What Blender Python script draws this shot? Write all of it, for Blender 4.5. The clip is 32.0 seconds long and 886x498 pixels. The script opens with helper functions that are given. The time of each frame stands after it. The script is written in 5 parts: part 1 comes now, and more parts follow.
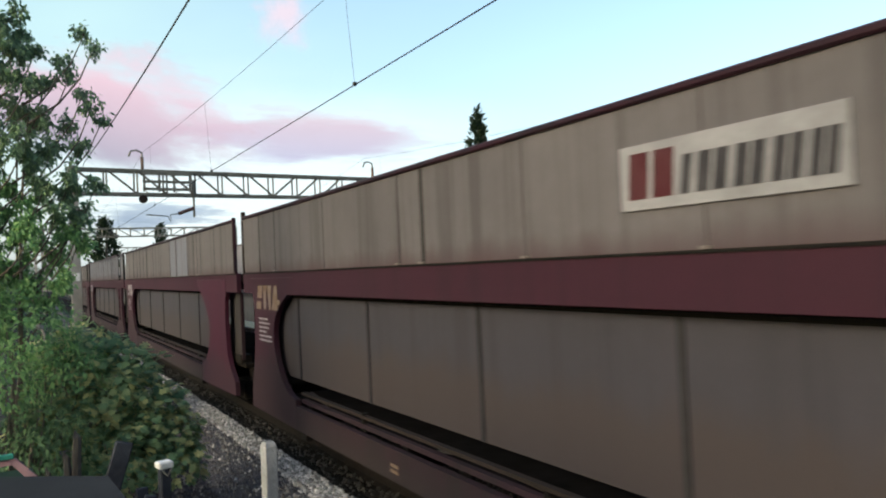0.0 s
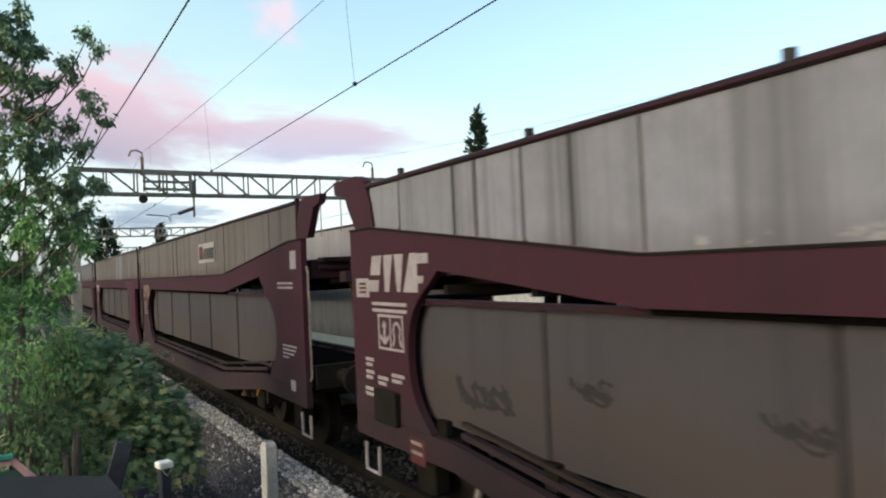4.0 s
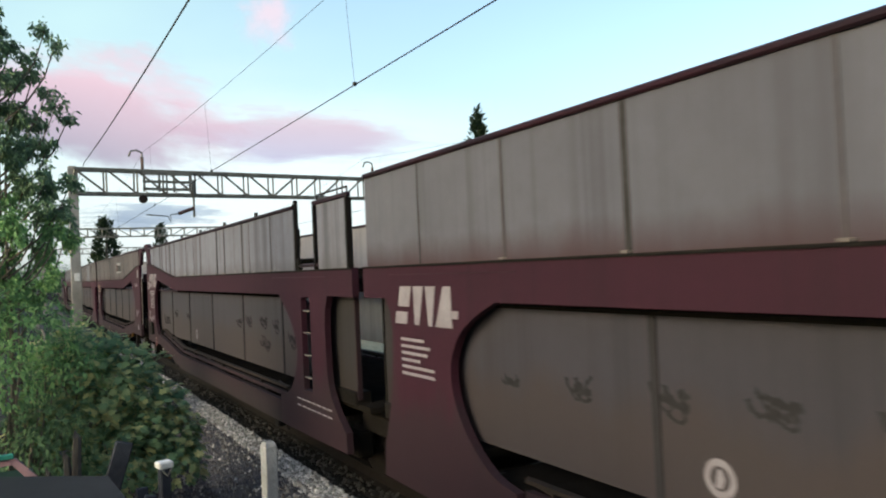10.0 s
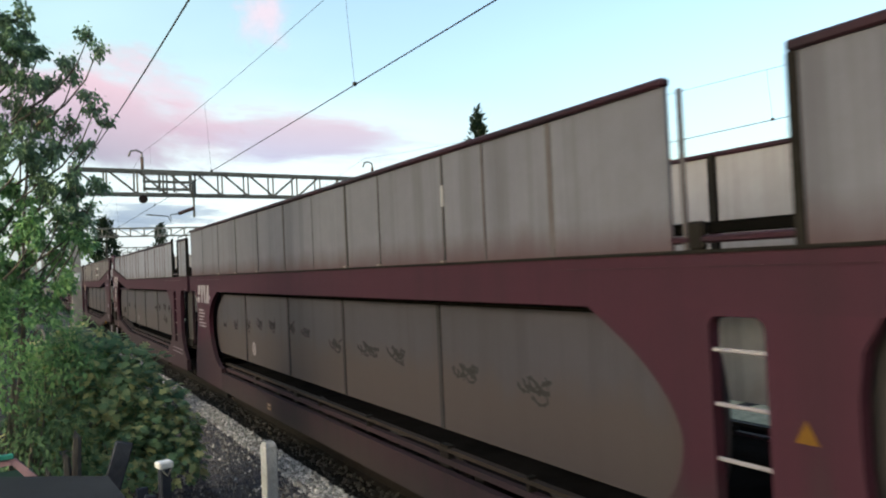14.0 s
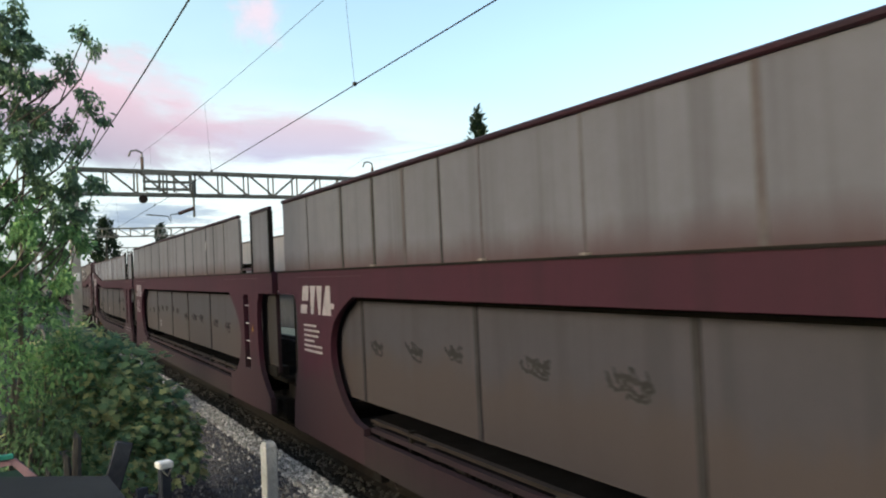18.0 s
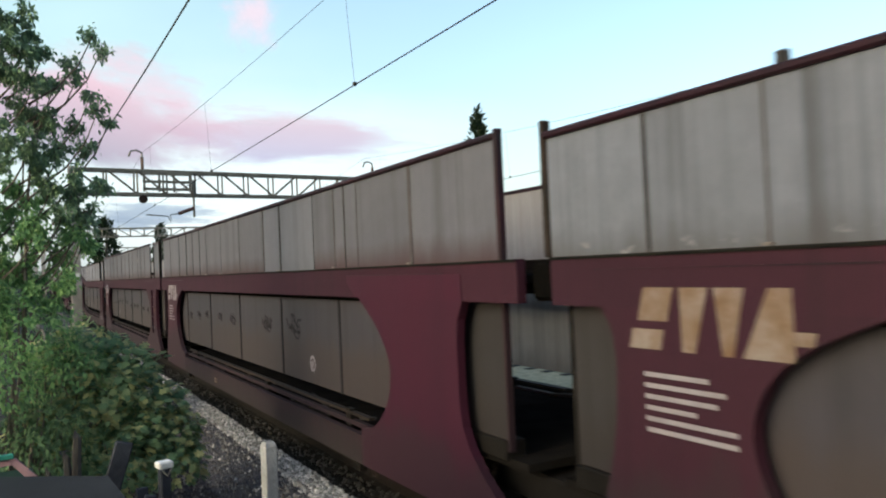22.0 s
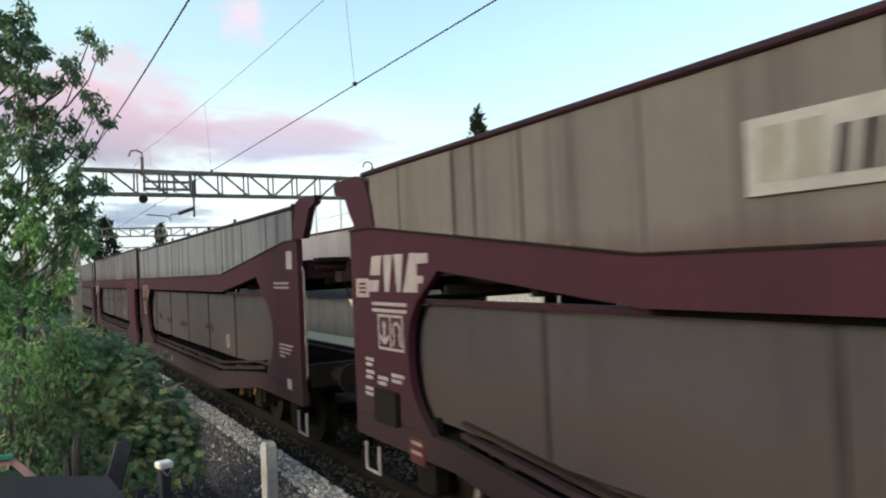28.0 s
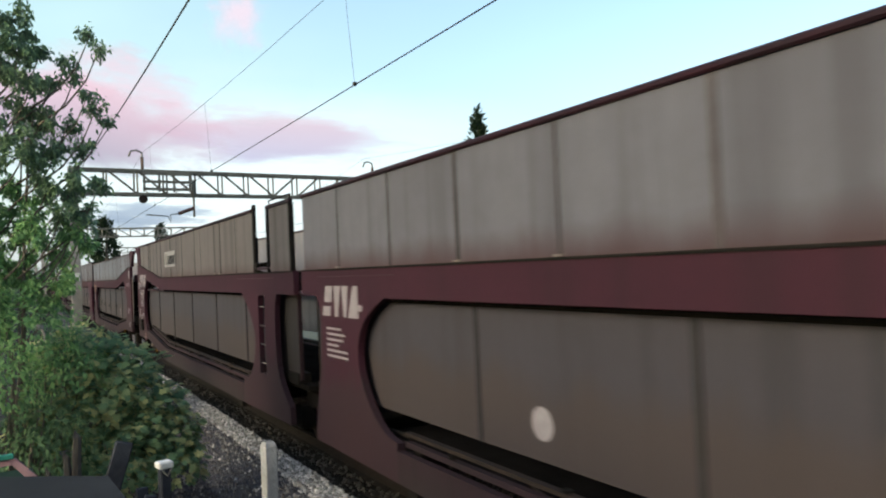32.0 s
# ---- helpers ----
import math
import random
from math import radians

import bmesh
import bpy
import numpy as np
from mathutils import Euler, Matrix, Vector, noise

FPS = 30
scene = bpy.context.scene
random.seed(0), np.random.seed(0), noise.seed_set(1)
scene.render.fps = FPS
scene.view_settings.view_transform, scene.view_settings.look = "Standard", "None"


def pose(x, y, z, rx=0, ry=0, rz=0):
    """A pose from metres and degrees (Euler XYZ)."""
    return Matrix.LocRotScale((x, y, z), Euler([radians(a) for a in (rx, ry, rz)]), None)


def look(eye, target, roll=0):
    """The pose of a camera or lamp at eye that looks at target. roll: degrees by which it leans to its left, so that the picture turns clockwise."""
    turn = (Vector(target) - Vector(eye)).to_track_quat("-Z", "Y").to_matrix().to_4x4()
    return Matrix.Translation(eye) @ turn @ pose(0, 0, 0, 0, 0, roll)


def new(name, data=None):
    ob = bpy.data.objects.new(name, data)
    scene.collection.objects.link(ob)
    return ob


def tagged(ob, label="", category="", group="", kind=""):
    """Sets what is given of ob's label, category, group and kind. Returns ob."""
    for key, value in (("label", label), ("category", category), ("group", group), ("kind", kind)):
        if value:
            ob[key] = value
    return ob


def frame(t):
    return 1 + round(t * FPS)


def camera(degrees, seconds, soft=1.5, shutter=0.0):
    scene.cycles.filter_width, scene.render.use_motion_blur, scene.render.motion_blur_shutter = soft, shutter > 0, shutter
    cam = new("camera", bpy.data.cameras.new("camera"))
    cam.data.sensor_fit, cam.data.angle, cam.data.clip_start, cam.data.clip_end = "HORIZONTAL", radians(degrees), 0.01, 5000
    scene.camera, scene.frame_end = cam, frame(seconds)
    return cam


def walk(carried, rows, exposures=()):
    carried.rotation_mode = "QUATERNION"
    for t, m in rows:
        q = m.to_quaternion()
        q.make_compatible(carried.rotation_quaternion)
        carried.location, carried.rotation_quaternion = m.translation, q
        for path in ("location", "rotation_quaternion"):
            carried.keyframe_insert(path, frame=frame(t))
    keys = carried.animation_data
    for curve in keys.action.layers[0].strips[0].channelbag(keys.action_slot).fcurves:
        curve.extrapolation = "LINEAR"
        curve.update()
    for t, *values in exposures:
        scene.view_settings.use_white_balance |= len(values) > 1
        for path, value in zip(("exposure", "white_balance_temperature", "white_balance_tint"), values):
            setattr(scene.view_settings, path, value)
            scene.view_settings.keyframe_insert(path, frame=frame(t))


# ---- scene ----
# ---- camera: it stands still beside the track ----
# world: y runs along the track, x across it, z is measured from the rail head
cam = camera(61.04, 32.0, soft=2.0, shutter=0.5)
VIEW = look((0, 0, 2.26), (4.8836, 8.7237, 2.4785), -2.6)
walk(cam, [(0.0, VIEW), (32.0, VIEW)], exposures=[(0.0, 1.23, 6350, 1), (5.5, 1.22, 6350, 1), (8.0, 1.10, 6350, 1), (10.0, 1.22, 6350, 1), (14.0, 1.25, 6350, 1), (32.0, 1.25, 6350, 1)])

# ---- sky and light: a soft dusk ----
world = bpy.data.worlds.new("dusk_sky")
scene.world = world
world.use_nodes = True
wn, wl = world.node_tree.nodes, world.node_tree.links
sky = wn.new("ShaderNodeTexSky")
sky.sky_type = "NISHITA"
sky.sun_disc = False
sky.sun_elevation = radians(18)
sky.sun_rotation = radians(-105)
sky.air_density = 1.0
sky.dust_density = 4.0
sky.ozone_density = 0.6
wn["Background"].inputs["Strength"].default_value = 0.15
wl.new(sky.outputs["Color"], wn["Background"].inputs["Color"])

sun = new("sun", bpy.data.lights.new("sun", "SUN"))
sun.data.energy = 0.2
sun.data.angle = radians(25)
sun.data.color = (1.0, 0.96, 0.92)
sun.matrix_world = look((-28, -8, 14), (0, 0, 0))

TRACK_X = 4.175
HALF_W = 1.325


# ---- materials ----
def mat_new(name):
    m = bpy.data.materials.new(name)
    m.use_nodes = True
    nt = m.node_tree
    return m, nt.nodes, nt.links, nt.nodes["Principled BSDF"]


def mix_rgb(nodes, links, fac, a, b, blend="MIX"):
    n = nodes.new("ShaderNodeMix")
    n.data_type = "RGBA"
    n.blend_type = blend
    for sock, v in ((n.inputs[0], fac), (n.inputs[6], a), (n.inputs[7], b)):
        if hasattr(v, "is_linked"):
            links.new(v, sock)
        else:
            sock.default_value = v if not isinstance(v, tuple) else (*v, 1.0)
    return n.outputs[2]


def coords(nodes, links, scale=(1, 1, 1), loc=(0, 0, 0), random_shift=0.0):
    tc = nodes.new("ShaderNodeTexCoord")
    mp = nodes.new("ShaderNodeMapping")
    mp.inputs["Scale"].default_value = scale
    mp.inputs["Location"].default_value = loc
    links.new(tc.outputs["Object"], mp.inputs["Vector"])
    if random_shift:
        oi = nodes.new("ShaderNodeObjectInfo")
        mul = nodes.new("ShaderNodeMath")
        mul.operation = "MULTIPLY"
        mul.inputs[1].default_value = random_shift
        links.new(oi.outputs["Random"], mul.inputs[0])
        cb = nodes.new("ShaderNodeCombineXYZ")
        for k in range(3):
            links.new(mul.outputs[0], cb.inputs[k])
        links.new(cb.outputs[0], mp.inputs["Location"])
    return mp.outputs["Vector"]


def noise_fac(nodes, links, vec, scale, lo, hi, detail=5.0, rough=0.6):
    n = nodes.new("ShaderNodeTexNoise")
    n.inputs["Scale"].default_value = scale
    n.inputs["Detail"].default_value = detail
    n.inputs["Roughness"].default_value = rough
    links.new(vec, n.inputs["Vector"])
    r = nodes.new("ShaderNodeMapRange")
    r.inputs["From Min"].default_value = lo
    r.inputs["From Max"].default_value = hi
    links.new(n.outputs["Fac"], r.inputs["Value"])
    return r.outputs["Result"]


def bump(nodes, links, bsdf, height, strength, dist=0.01):
    b = nodes.new("ShaderNodeBump")
    b.inputs["Strength"].default_value = strength
    b.inputs["Distance"].default_value = dist
    links.new(height, b.inputs["Height"])
    links.new(b.outputs["Normal"], bsdf.inputs["Normal"])


def surface(name, col, dark, scale=3.0, rough=0.7, metal=0.0, lo=0.4, hi=0.7, bump_s=0.2, stretch=(1, 1, 1), fine=30.0, rnd=0.0, rnd_col=None):
    """Two scales of mottling between two colours, with a fine relief."""
    m, nd, lk, bs = mat_new(name)
    v = coords(nd, lk, stretch, random_shift=7.0)
    f1 = noise_fac(nd, lk, v, scale, lo, hi)
    f2 = noise_fac(nd, lk, v, fine, 0.35, 0.75)
    c = mix_rgb(nd, lk, f1, col, dark)
    c2 = mix_rgb(nd, lk, f2, c, tuple(0.75 * a for a in dark))
    n2 = c2.node
    lk.new(mul_const(nd, lk, f2, 0.35), n2.inputs[0])
    if rnd_col:
        oi = nd.new("ShaderNodeObjectInfo")
        c2 = mix_rgb(nd, lk, mul_const(nd, lk, oi.outputs["Random"], rnd), c2, rnd_col)
    lk.new(c2, bs.inputs["Base Color"])
    bs.inputs["Roughness"].default_value = rough
    bs.inputs["Metallic"].default_value = metal
    bs.inputs["Specular IOR Level"].default_value = 0.5 if rough < 0.5 else 0.08
    bump(nd, lk, bs, f2, bump_s)
    return m


def mul_const(nodes, links, sock, k):
    n = nodes.new("ShaderNodeMath")
    n.operation = "MULTIPLY"
    n.inputs[1].default_value = k
    links.new(sock, n.inputs[0])
    return n.outputs[0]


def streaky(name, base, tone2, stain, rust, stain_amt=0.7, rough=0.78, low=2.28, rust_amt=0.8, rust_h=0.30, chips=0.0):
    """Painted sheet metal: broad tonal patches, rain streaks running down, rust creeping up from the lower edge."""
    m, nd, lk, bs = mat_new(name)
    big = noise_fac(nd, lk, coords(nd, lk, (1, 1, 1), random_shift=9.0), 0.7, 0.35, 0.7)
    streak = noise_fac(nd, lk, coords(nd, lk, (1.0, 4.2, 0.10)), 1.0, 0.51, 0.64, 4.0)
    streak2 = noise_fac(nd, lk, coords(nd, lk, (1.0, 26.0, 0.35)), 1.0, 0.5, 0.8, 3.0)
    grime = noise_fac(nd, lk, coords(nd, lk, (1, 1.0, 1.0)), 6.0, 0.35, 0.8, 8.0, 0.7)
    c = mix_rgb(nd, lk, big, base, tone2)
    c = mix_rgb(nd, lk, mul_const(nd, lk, streak, stain_amt), c, stain)
    oi = nd.new("ShaderNodeObjectInfo")
    c = mix_rgb(nd, lk, mul_const(nd, lk, oi.outputs["Random"], 0.22), c, stain)
    c = mix_rgb(nd, lk, mul_const(nd, lk, streak2, stain_amt * 0.5), c, stain)
    c = mix_rgb(nd, lk, mul_const(nd, lk, grime, 0.3), c, stain)
    # dirt band along the bottom edge, broken up by noise
    tc = nd.new("ShaderNodeTexCoord")
    sp = nd.new("ShaderNodeSeparateXYZ")
    lk.new(tc.outputs["Object"], sp.inputs[0])
    edge = noise_fac(nd, lk, coords(nd, lk, (1, 2.0, 0.6)), 1.6, 0.25, 0.8, 5.0)
    ad = nd.new("ShaderNodeMath")
    ad.operation = "MULTIPLY_ADD"
    lk.new(edge, ad.inputs[0])
    ad.inputs[1].default_value = -rust_h
    lk.new(sp.outputs["Z"], ad.inputs[2])
    mr = nd.new("ShaderNodeMapRange")
    mr.inputs["From Min"].default_value = low + 0.10
    mr.inputs["From Max"].default_value = low - 0.13
    lk.new(ad.outputs[0], mr.inputs["Value"])
    c = mix_rgb(nd, lk, mul_const(nd, lk, mr.outputs["Result"], rust_amt), c, rust)
    if chips:
        # bare pale patches where the paint has flaked off along the lower edge
        fl = noise_fac(nd, lk, coords(nd, lk, (1, 2.2, 4.0)), 2.2, 0.58, 0.66, 4.0)
        band = nd.new("ShaderNodeMapRange")
        band.inputs["From Min"].default_value = low + 0.085
        band.inputs["From Max"].default_value = low + 0.05
        lk.new(sp.outputs["Z"], band.inputs["Value"])
        mm = nd.new("ShaderNodeMath")
        mm.operation = "MULTIPLY"
        lk.new(fl, mm.inputs[0])
        lk.new(band.outputs["Result"], mm.inputs[1])
        c = mix_rgb(nd, lk, mul_const(nd, lk, mm.outputs[0], chips), c, (0.185, 0.190, 0.212))
    lk.new(c, bs.inputs["Base Color"])
    bs.inputs["Roughness"].default_value = rough
    bs.inputs["Specular IOR Level"].default_value = 0.25
    bump(nd, lk, bs, grime, 0.06, 0.004)
    return m


RED = streaky("oxide_red_paint", (0.0247, 0.0064, 0.0146), (0.0200, 0.0060, 0.0132), (0.0128, 0.0052, 0.0101), (0.0161, 0.0108, 0.0146), 0.42, 0.72, low=0.80, rust_amt=0.7, rust_h=0.7)
RED_DIRTY = streaky("grimy_red_paint", (0.0204, 0.0103, 0.0159), (0.0159, 0.0099, 0.0145), (0.0109, 0.0090, 0.0112), (0.0167, 0.0156, 0.0168), 0.55, 0.8, low=0.42, rust_amt=0.6, rust_h=0.2)
# side-sheet paint darkened to carry the shade of the recess under the beam
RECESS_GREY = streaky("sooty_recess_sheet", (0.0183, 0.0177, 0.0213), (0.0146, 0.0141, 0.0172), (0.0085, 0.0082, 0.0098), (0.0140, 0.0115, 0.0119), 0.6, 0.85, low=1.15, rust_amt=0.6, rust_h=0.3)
RED_FRESH = streaky("fresher_red_paint", (0.0310, 0.0055, 0.0160), (0.0258, 0.0053, 0.0147), (0.0159, 0.0047, 0.0119), (0.0172, 0.0095, 0.0150), 0.35, 0.66, low=0.62, rust_amt=0.7, rust_h=0.6)
for m in (RED, RED_DIRTY, RED_FRESH):
    m.node_tree.nodes["Principled BSDF"].inputs["Specular IOR Level"].default_value = 0.15
RAIL_RED = surface("dark_red_rail_paint", (0.0208, 0.0078, 0.0134), (0.0110, 0.0083, 0.0122), 2.0, 0.5)
BEIGE = streaky("beige_screen_paint", (0.0780, 0.0754, 0.0856), (0.0638, 0.0617, 0.0705), (0.0309, 0.0295, 0.0342), (0.0320, 0.0185, 0.0233), 0.7, rust_amt=1.0, rust_h=0.14)
GREY = streaky("pale_grey_screen_paint", (0.1058, 0.1208, 0.1637), (0.0846, 0.0965, 0.1291), (0.0254, 0.0285, 0.0372), (0.0353, 0.0356, 0.0420), 0.7, rust_amt=0.75, rust_h=0.2, chips=0.45)
GREY_PALE = streaky("off_white_screen_paint", (0.1278, 0.1377, 0.1851), (0.1023, 0.1100, 0.1459), (0.0310, 0.0325, 0.0418), (0.0426, 0.0406, 0.0472), 0.6, rust_amt=0.6, rust_h=0.2, chips=0.45)
BROWN = streaky("dusty_beige_screen_paint", (0.0782, 0.0842, 0.1111), (0.0632, 0.0677, 0.0900), (0.0327, 0.0342, 0.0460), (0.0298, 0.0174, 0.0222), 0.5, low=2.36, rust_amt=0.9, rust_h=0.11)
LIGHT = streaky("new_grey_green_sheet", (0.0979, 0.1061, 0.1403), (0.0863, 0.0939, 0.1233), (0.0453, 0.0489, 0.0638), (0.0401, 0.0389, 0.0489), 0.4, rust_amt=0.3, rust_h=0.1)
# lower sheets: base colour much darker than the screens, browner towards the bottom
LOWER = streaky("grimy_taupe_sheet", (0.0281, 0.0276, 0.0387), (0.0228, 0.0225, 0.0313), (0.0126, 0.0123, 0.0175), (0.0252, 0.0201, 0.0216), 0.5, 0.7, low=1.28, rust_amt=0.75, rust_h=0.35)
INNER = streaky("pale_inside_sheet", (0.1644, 0.1674, 0.2006), (0.1378, 0.1394, 0.1632), (0.0846, 0.0835, 0.0925), (0.0633, 0.0526, 0.0513), 0.4, low=2.2, rust_amt=0.3)
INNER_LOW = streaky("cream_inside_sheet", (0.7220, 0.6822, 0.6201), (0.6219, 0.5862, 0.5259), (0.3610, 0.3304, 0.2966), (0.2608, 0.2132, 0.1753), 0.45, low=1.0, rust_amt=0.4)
DULL_WHITE = surface("worn_white_paint", (0.15, 0.14, 0.138), (0.08, 0.07, 0.068), 6.0, 0.7)
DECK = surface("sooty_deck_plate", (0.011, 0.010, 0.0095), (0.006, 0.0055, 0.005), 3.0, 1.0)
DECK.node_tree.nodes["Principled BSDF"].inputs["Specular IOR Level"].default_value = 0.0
BELT = surface("white_webbing", (0.4340, 0.4200, 0.4060), (0.2940, 0.2800, 0.2660), 6.0, 0.8)
# near-black red: the unlit inside of the far frame is put into its colour
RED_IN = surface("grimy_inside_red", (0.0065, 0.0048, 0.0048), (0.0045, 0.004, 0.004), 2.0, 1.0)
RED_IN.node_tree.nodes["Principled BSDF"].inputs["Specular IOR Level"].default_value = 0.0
BLACK = surface("grimy_black_steel", (0.0092, 0.0084, 0.0080), (0.0050, 0.0046, 0.0046), 4.0, 0.7)
BLACK.node_tree.nodes["Principled BSDF"].inputs["Specular IOR Level"].default_value = 0.05
# deep black of the joint covers and of the painted shadow gap
MATT_BLACK = surface("matt_black_rubber", (0.0032, 0.0031, 0.0031), (0.0020, 0.0020, 0.0020), 4.0, 1.0)
MATT_BLACK.node_tree.nodes["Principled BSDF"].inputs["Specular IOR Level"].default_value = 0.0
DARK = surface("dark_brown_steel", (0.0216, 0.0163, 0.0149), (0.0120, 0.0101, 0.0096), 3.0, 0.7)
WHITE = surface("dirty_white_lettering", (0.1901, 0.1860, 0.2184), (0.1268, 0.1186, 0.1390), 5.0, 0.6, lo=0.3, hi=0.8, bump_s=0.02)
WORN = surface("rusty_worn_lettering", (0.1499, 0.1339, 0.1319), (0.0908, 0.0574, 0.0344), 6.0, 0.6, lo=0.3, hi=0.7, bump_s=0.02)
BOARD = surface("white_board", (0.1805, 0.1861, 0.2107), (0.1282, 0.1322, 0.1498), 3.0, 0.5, bump_s=0.02)
BOARD_DARK = surface("faded_black_print", (0.020, 0.020, 0.024), (0.034, 0.034, 0.040), 4.0, 0.6, bump_s=0.02)
BOARD_RED = surface("faded_dark_red_print", (0.0385, 0.0098, 0.0133), (0.0525, 0.0210, 0.0252), 4.0, 0.7, bump_s=0.02)
FADED = surface("sun_faded_print", (0.1142, 0.1120, 0.1176), (0.1428, 0.1568, 0.1646), 4.0, 0.6, bump_s=0.02)
SPRAY = surface("faded_black_spray_paint", (0.0150, 0.0150, 0.0175), (0.0225, 0.0220, 0.0260), 14.0, 1.0, bump_s=0.02)
RIB = surface("stained_rib_paint", (0.030, 0.030, 0.032), (0.017, 0.017, 0.018), 4.0, 0.9)
RIB_PALE = surface("dusty_rib_paint", (0.058, 0.055, 0.062), (0.040, 0.038, 0.043), 4.0, 0.9)
SEAM = surface("dark_seam_paint", (0.0225, 0.0218, 0.0262), (0.0165, 0.0160, 0.0190), 4.0, 0.9)
YELLOW = surface("yellow_paint", (0.0911, 0.0486, 0.0081), (0.0608, 0.0324, 0.0081), 5.0, 0.5)
# rails set near black to carry the shade below the train
STEEL = surface("rail_steel", (0.0062, 0.0053, 0.0050), (0.0039, 0.0031, 0.0028), 6.0, 0.8, 0.0)
GALV = surface("galvanised_steel", (0.1463, 0.1511, 0.1463), (0.0829, 0.0829, 0.0780), 3.0, 0.55, 0.35)
WIRE = surface("copper_wire", (0.035, 0.034, 0.033), (0.025, 0.024, 0.023), 9.0, 0.5, 0.3)
INSUL = surface("brown_porcelain", (0.06, 0.03, 0.022), (0.04, 0.02, 0.018), 9.0, 0.2)
CONC = surface("weathered_concrete", (0.3104, 0.3160, 0.3283), (0.1940, 0.1960, 0.2030), 5.0, 0.9, bump_s=0.5)
MAST = surface("pale_galvanised_mast", (0.26, 0.26, 0.255), (0.17, 0.17, 0.165), 1.5, 0.7)
CAP = surface("white_plastic_cap", (0.62, 0.64, 0.66), (0.45, 0.46, 0.47), 12.0, 0.4)
WOOD_OLD = surface("silvered_wood", (0.0815, 0.0782, 0.0727), (0.0407, 0.0374, 0.0364), 8.0, 0.9, stretch=(6, 6, 0.6), bump_s=0.5)
ROOF_FELT = surface("dark_roofing_felt", (0.0213, 0.0212, 0.0242), (0.0134, 0.0136, 0.0160), 9.0, 0.6, fine=90.0)
TARP = surface("black_tarpaulin", (0.0306, 0.0357, 0.0476), (0.0204, 0.0221, 0.0289), 6.0, 0.5, bump_s=0.4)
PINK = surface("pale_pink_painted_board", (0.36, 0.225, 0.245), (0.27, 0.17, 0.185), 5.0, 0.7)
TEAL = surface("teal_painted_board", (0.04, 0.20, 0.16), (0.03, 0.14, 0.11), 5.0, 0.6)
BOTTLE = surface("dark_green_board", (0.014, 0.035, 0.022), (0.010, 0.024, 0.016), 5.0, 0.7)
WHITE_PL = surface("white_plastic", (0.2046, 0.2079, 0.2046), (0.1485, 0.1485, 0.1419), 5.0, 0.5)
BALLAST = surface("pale_granite_ballast", (0.36, 0.33, 0.23), (0.22, 0.20, 0.135), 6.0, 0.95, bump_s=0.8, fine=30.0)
# ballast with the train's shadow painted into its colour
UNDER_TRAIN = surface("oily_dark_ballast", (0.0042, 0.0042, 0.0044), (0.0023, 0.0023, 0.0024), 12.0, 0.85, bump_s=0.9, fine=60.0)
SHOULDER = surface("dusty_ballast", (0.0512, 0.0533, 0.0680), (0.0306, 0.0314, 0.0393), 14.0, 0.95, bump_s=0.8, fine=60.0)
DIRT = surface("dark_cess_gravel", (0.0371, 0.0373, 0.0479), (0.0218, 0.0219, 0.0285), 2.5, 0.95, bump_s=0.9, fine=45.0)
RENDER_W = surface("white_rendered_wall", (0.70, 0.70, 0.68), (0.58, 0.57, 0.55), 1.0, 0.9)
ROOF_T = surface("grey_roof_tiles", (0.10, 0.09, 0.085), (0.06, 0.055, 0.05), 4.0, 0.85)
BRICK = surface("red_brick", (0.20, 0.09, 0.06), (0.13, 0.06, 0.045), 8.0, 0.9)
BARK = surface("grey_brown_bark", (0.1500, 0.1360, 0.1138), (0.0675, 0.0608, 0.0525), 9.0, 0.95, stretch=(3, 3, 0.5), bump_s=0.6)
# sleepers darkened as well for the shade under the wagons
TIE = surface("sleeper_concrete", (0.0160, 0.0144, 0.0134), (0.0088, 0.0080, 0.0076), 5.0, 0.9)
GLASS_D = surface("dark_window_glass", (0.02, 0.022, 0.026), (0.015, 0.016, 0.018), 2.0, 0.08, bump_s=0.0)


def leaf_mat(name, a, b, c):
    m, nd, lk, bs = mat_new(name)
    geo = nd.new("ShaderNodeNewGeometry")
    ramp = nd.new("ShaderNodeValToRGB")
    ramp.color_ramp.elements[0].color = (*a, 1)
    ramp.color_ramp.elements[1].color = (*c, 1)
    e = ramp.color_ramp.elements.new(0.55)
    e.color = (*b, 1)
    lk.new(geo.outputs["Random Per Island"], ramp.inputs[0])
    f = noise_fac(nd, lk, coords(nd, lk), 1.3, 0.35, 0.65)
    col = mix_rgb(nd, lk, mul_const(nd, lk, f, 0.3), ramp.outputs["Color"], a)
    lk.new(col, bs.inputs["Base Color"])
    bs.inputs["Roughness"].default_value = 0.55
    bs.inputs["Specular IOR Level"].default_value = 0.3
    tr = nd.new("ShaderNodeBsdfTranslucent")
    lk.new(col, tr.inputs["Color"])
    mx = nd.new("ShaderNodeMixShader")
    mx.inputs[0].default_value = 0.5
    lk.new(bs.outputs[0], mx.inputs[1])
    lk.new(tr.outputs[0], mx.inputs[2])
    lk.new(mx.outputs[0], nd["Material Output"].inputs["Surface"])
    return m


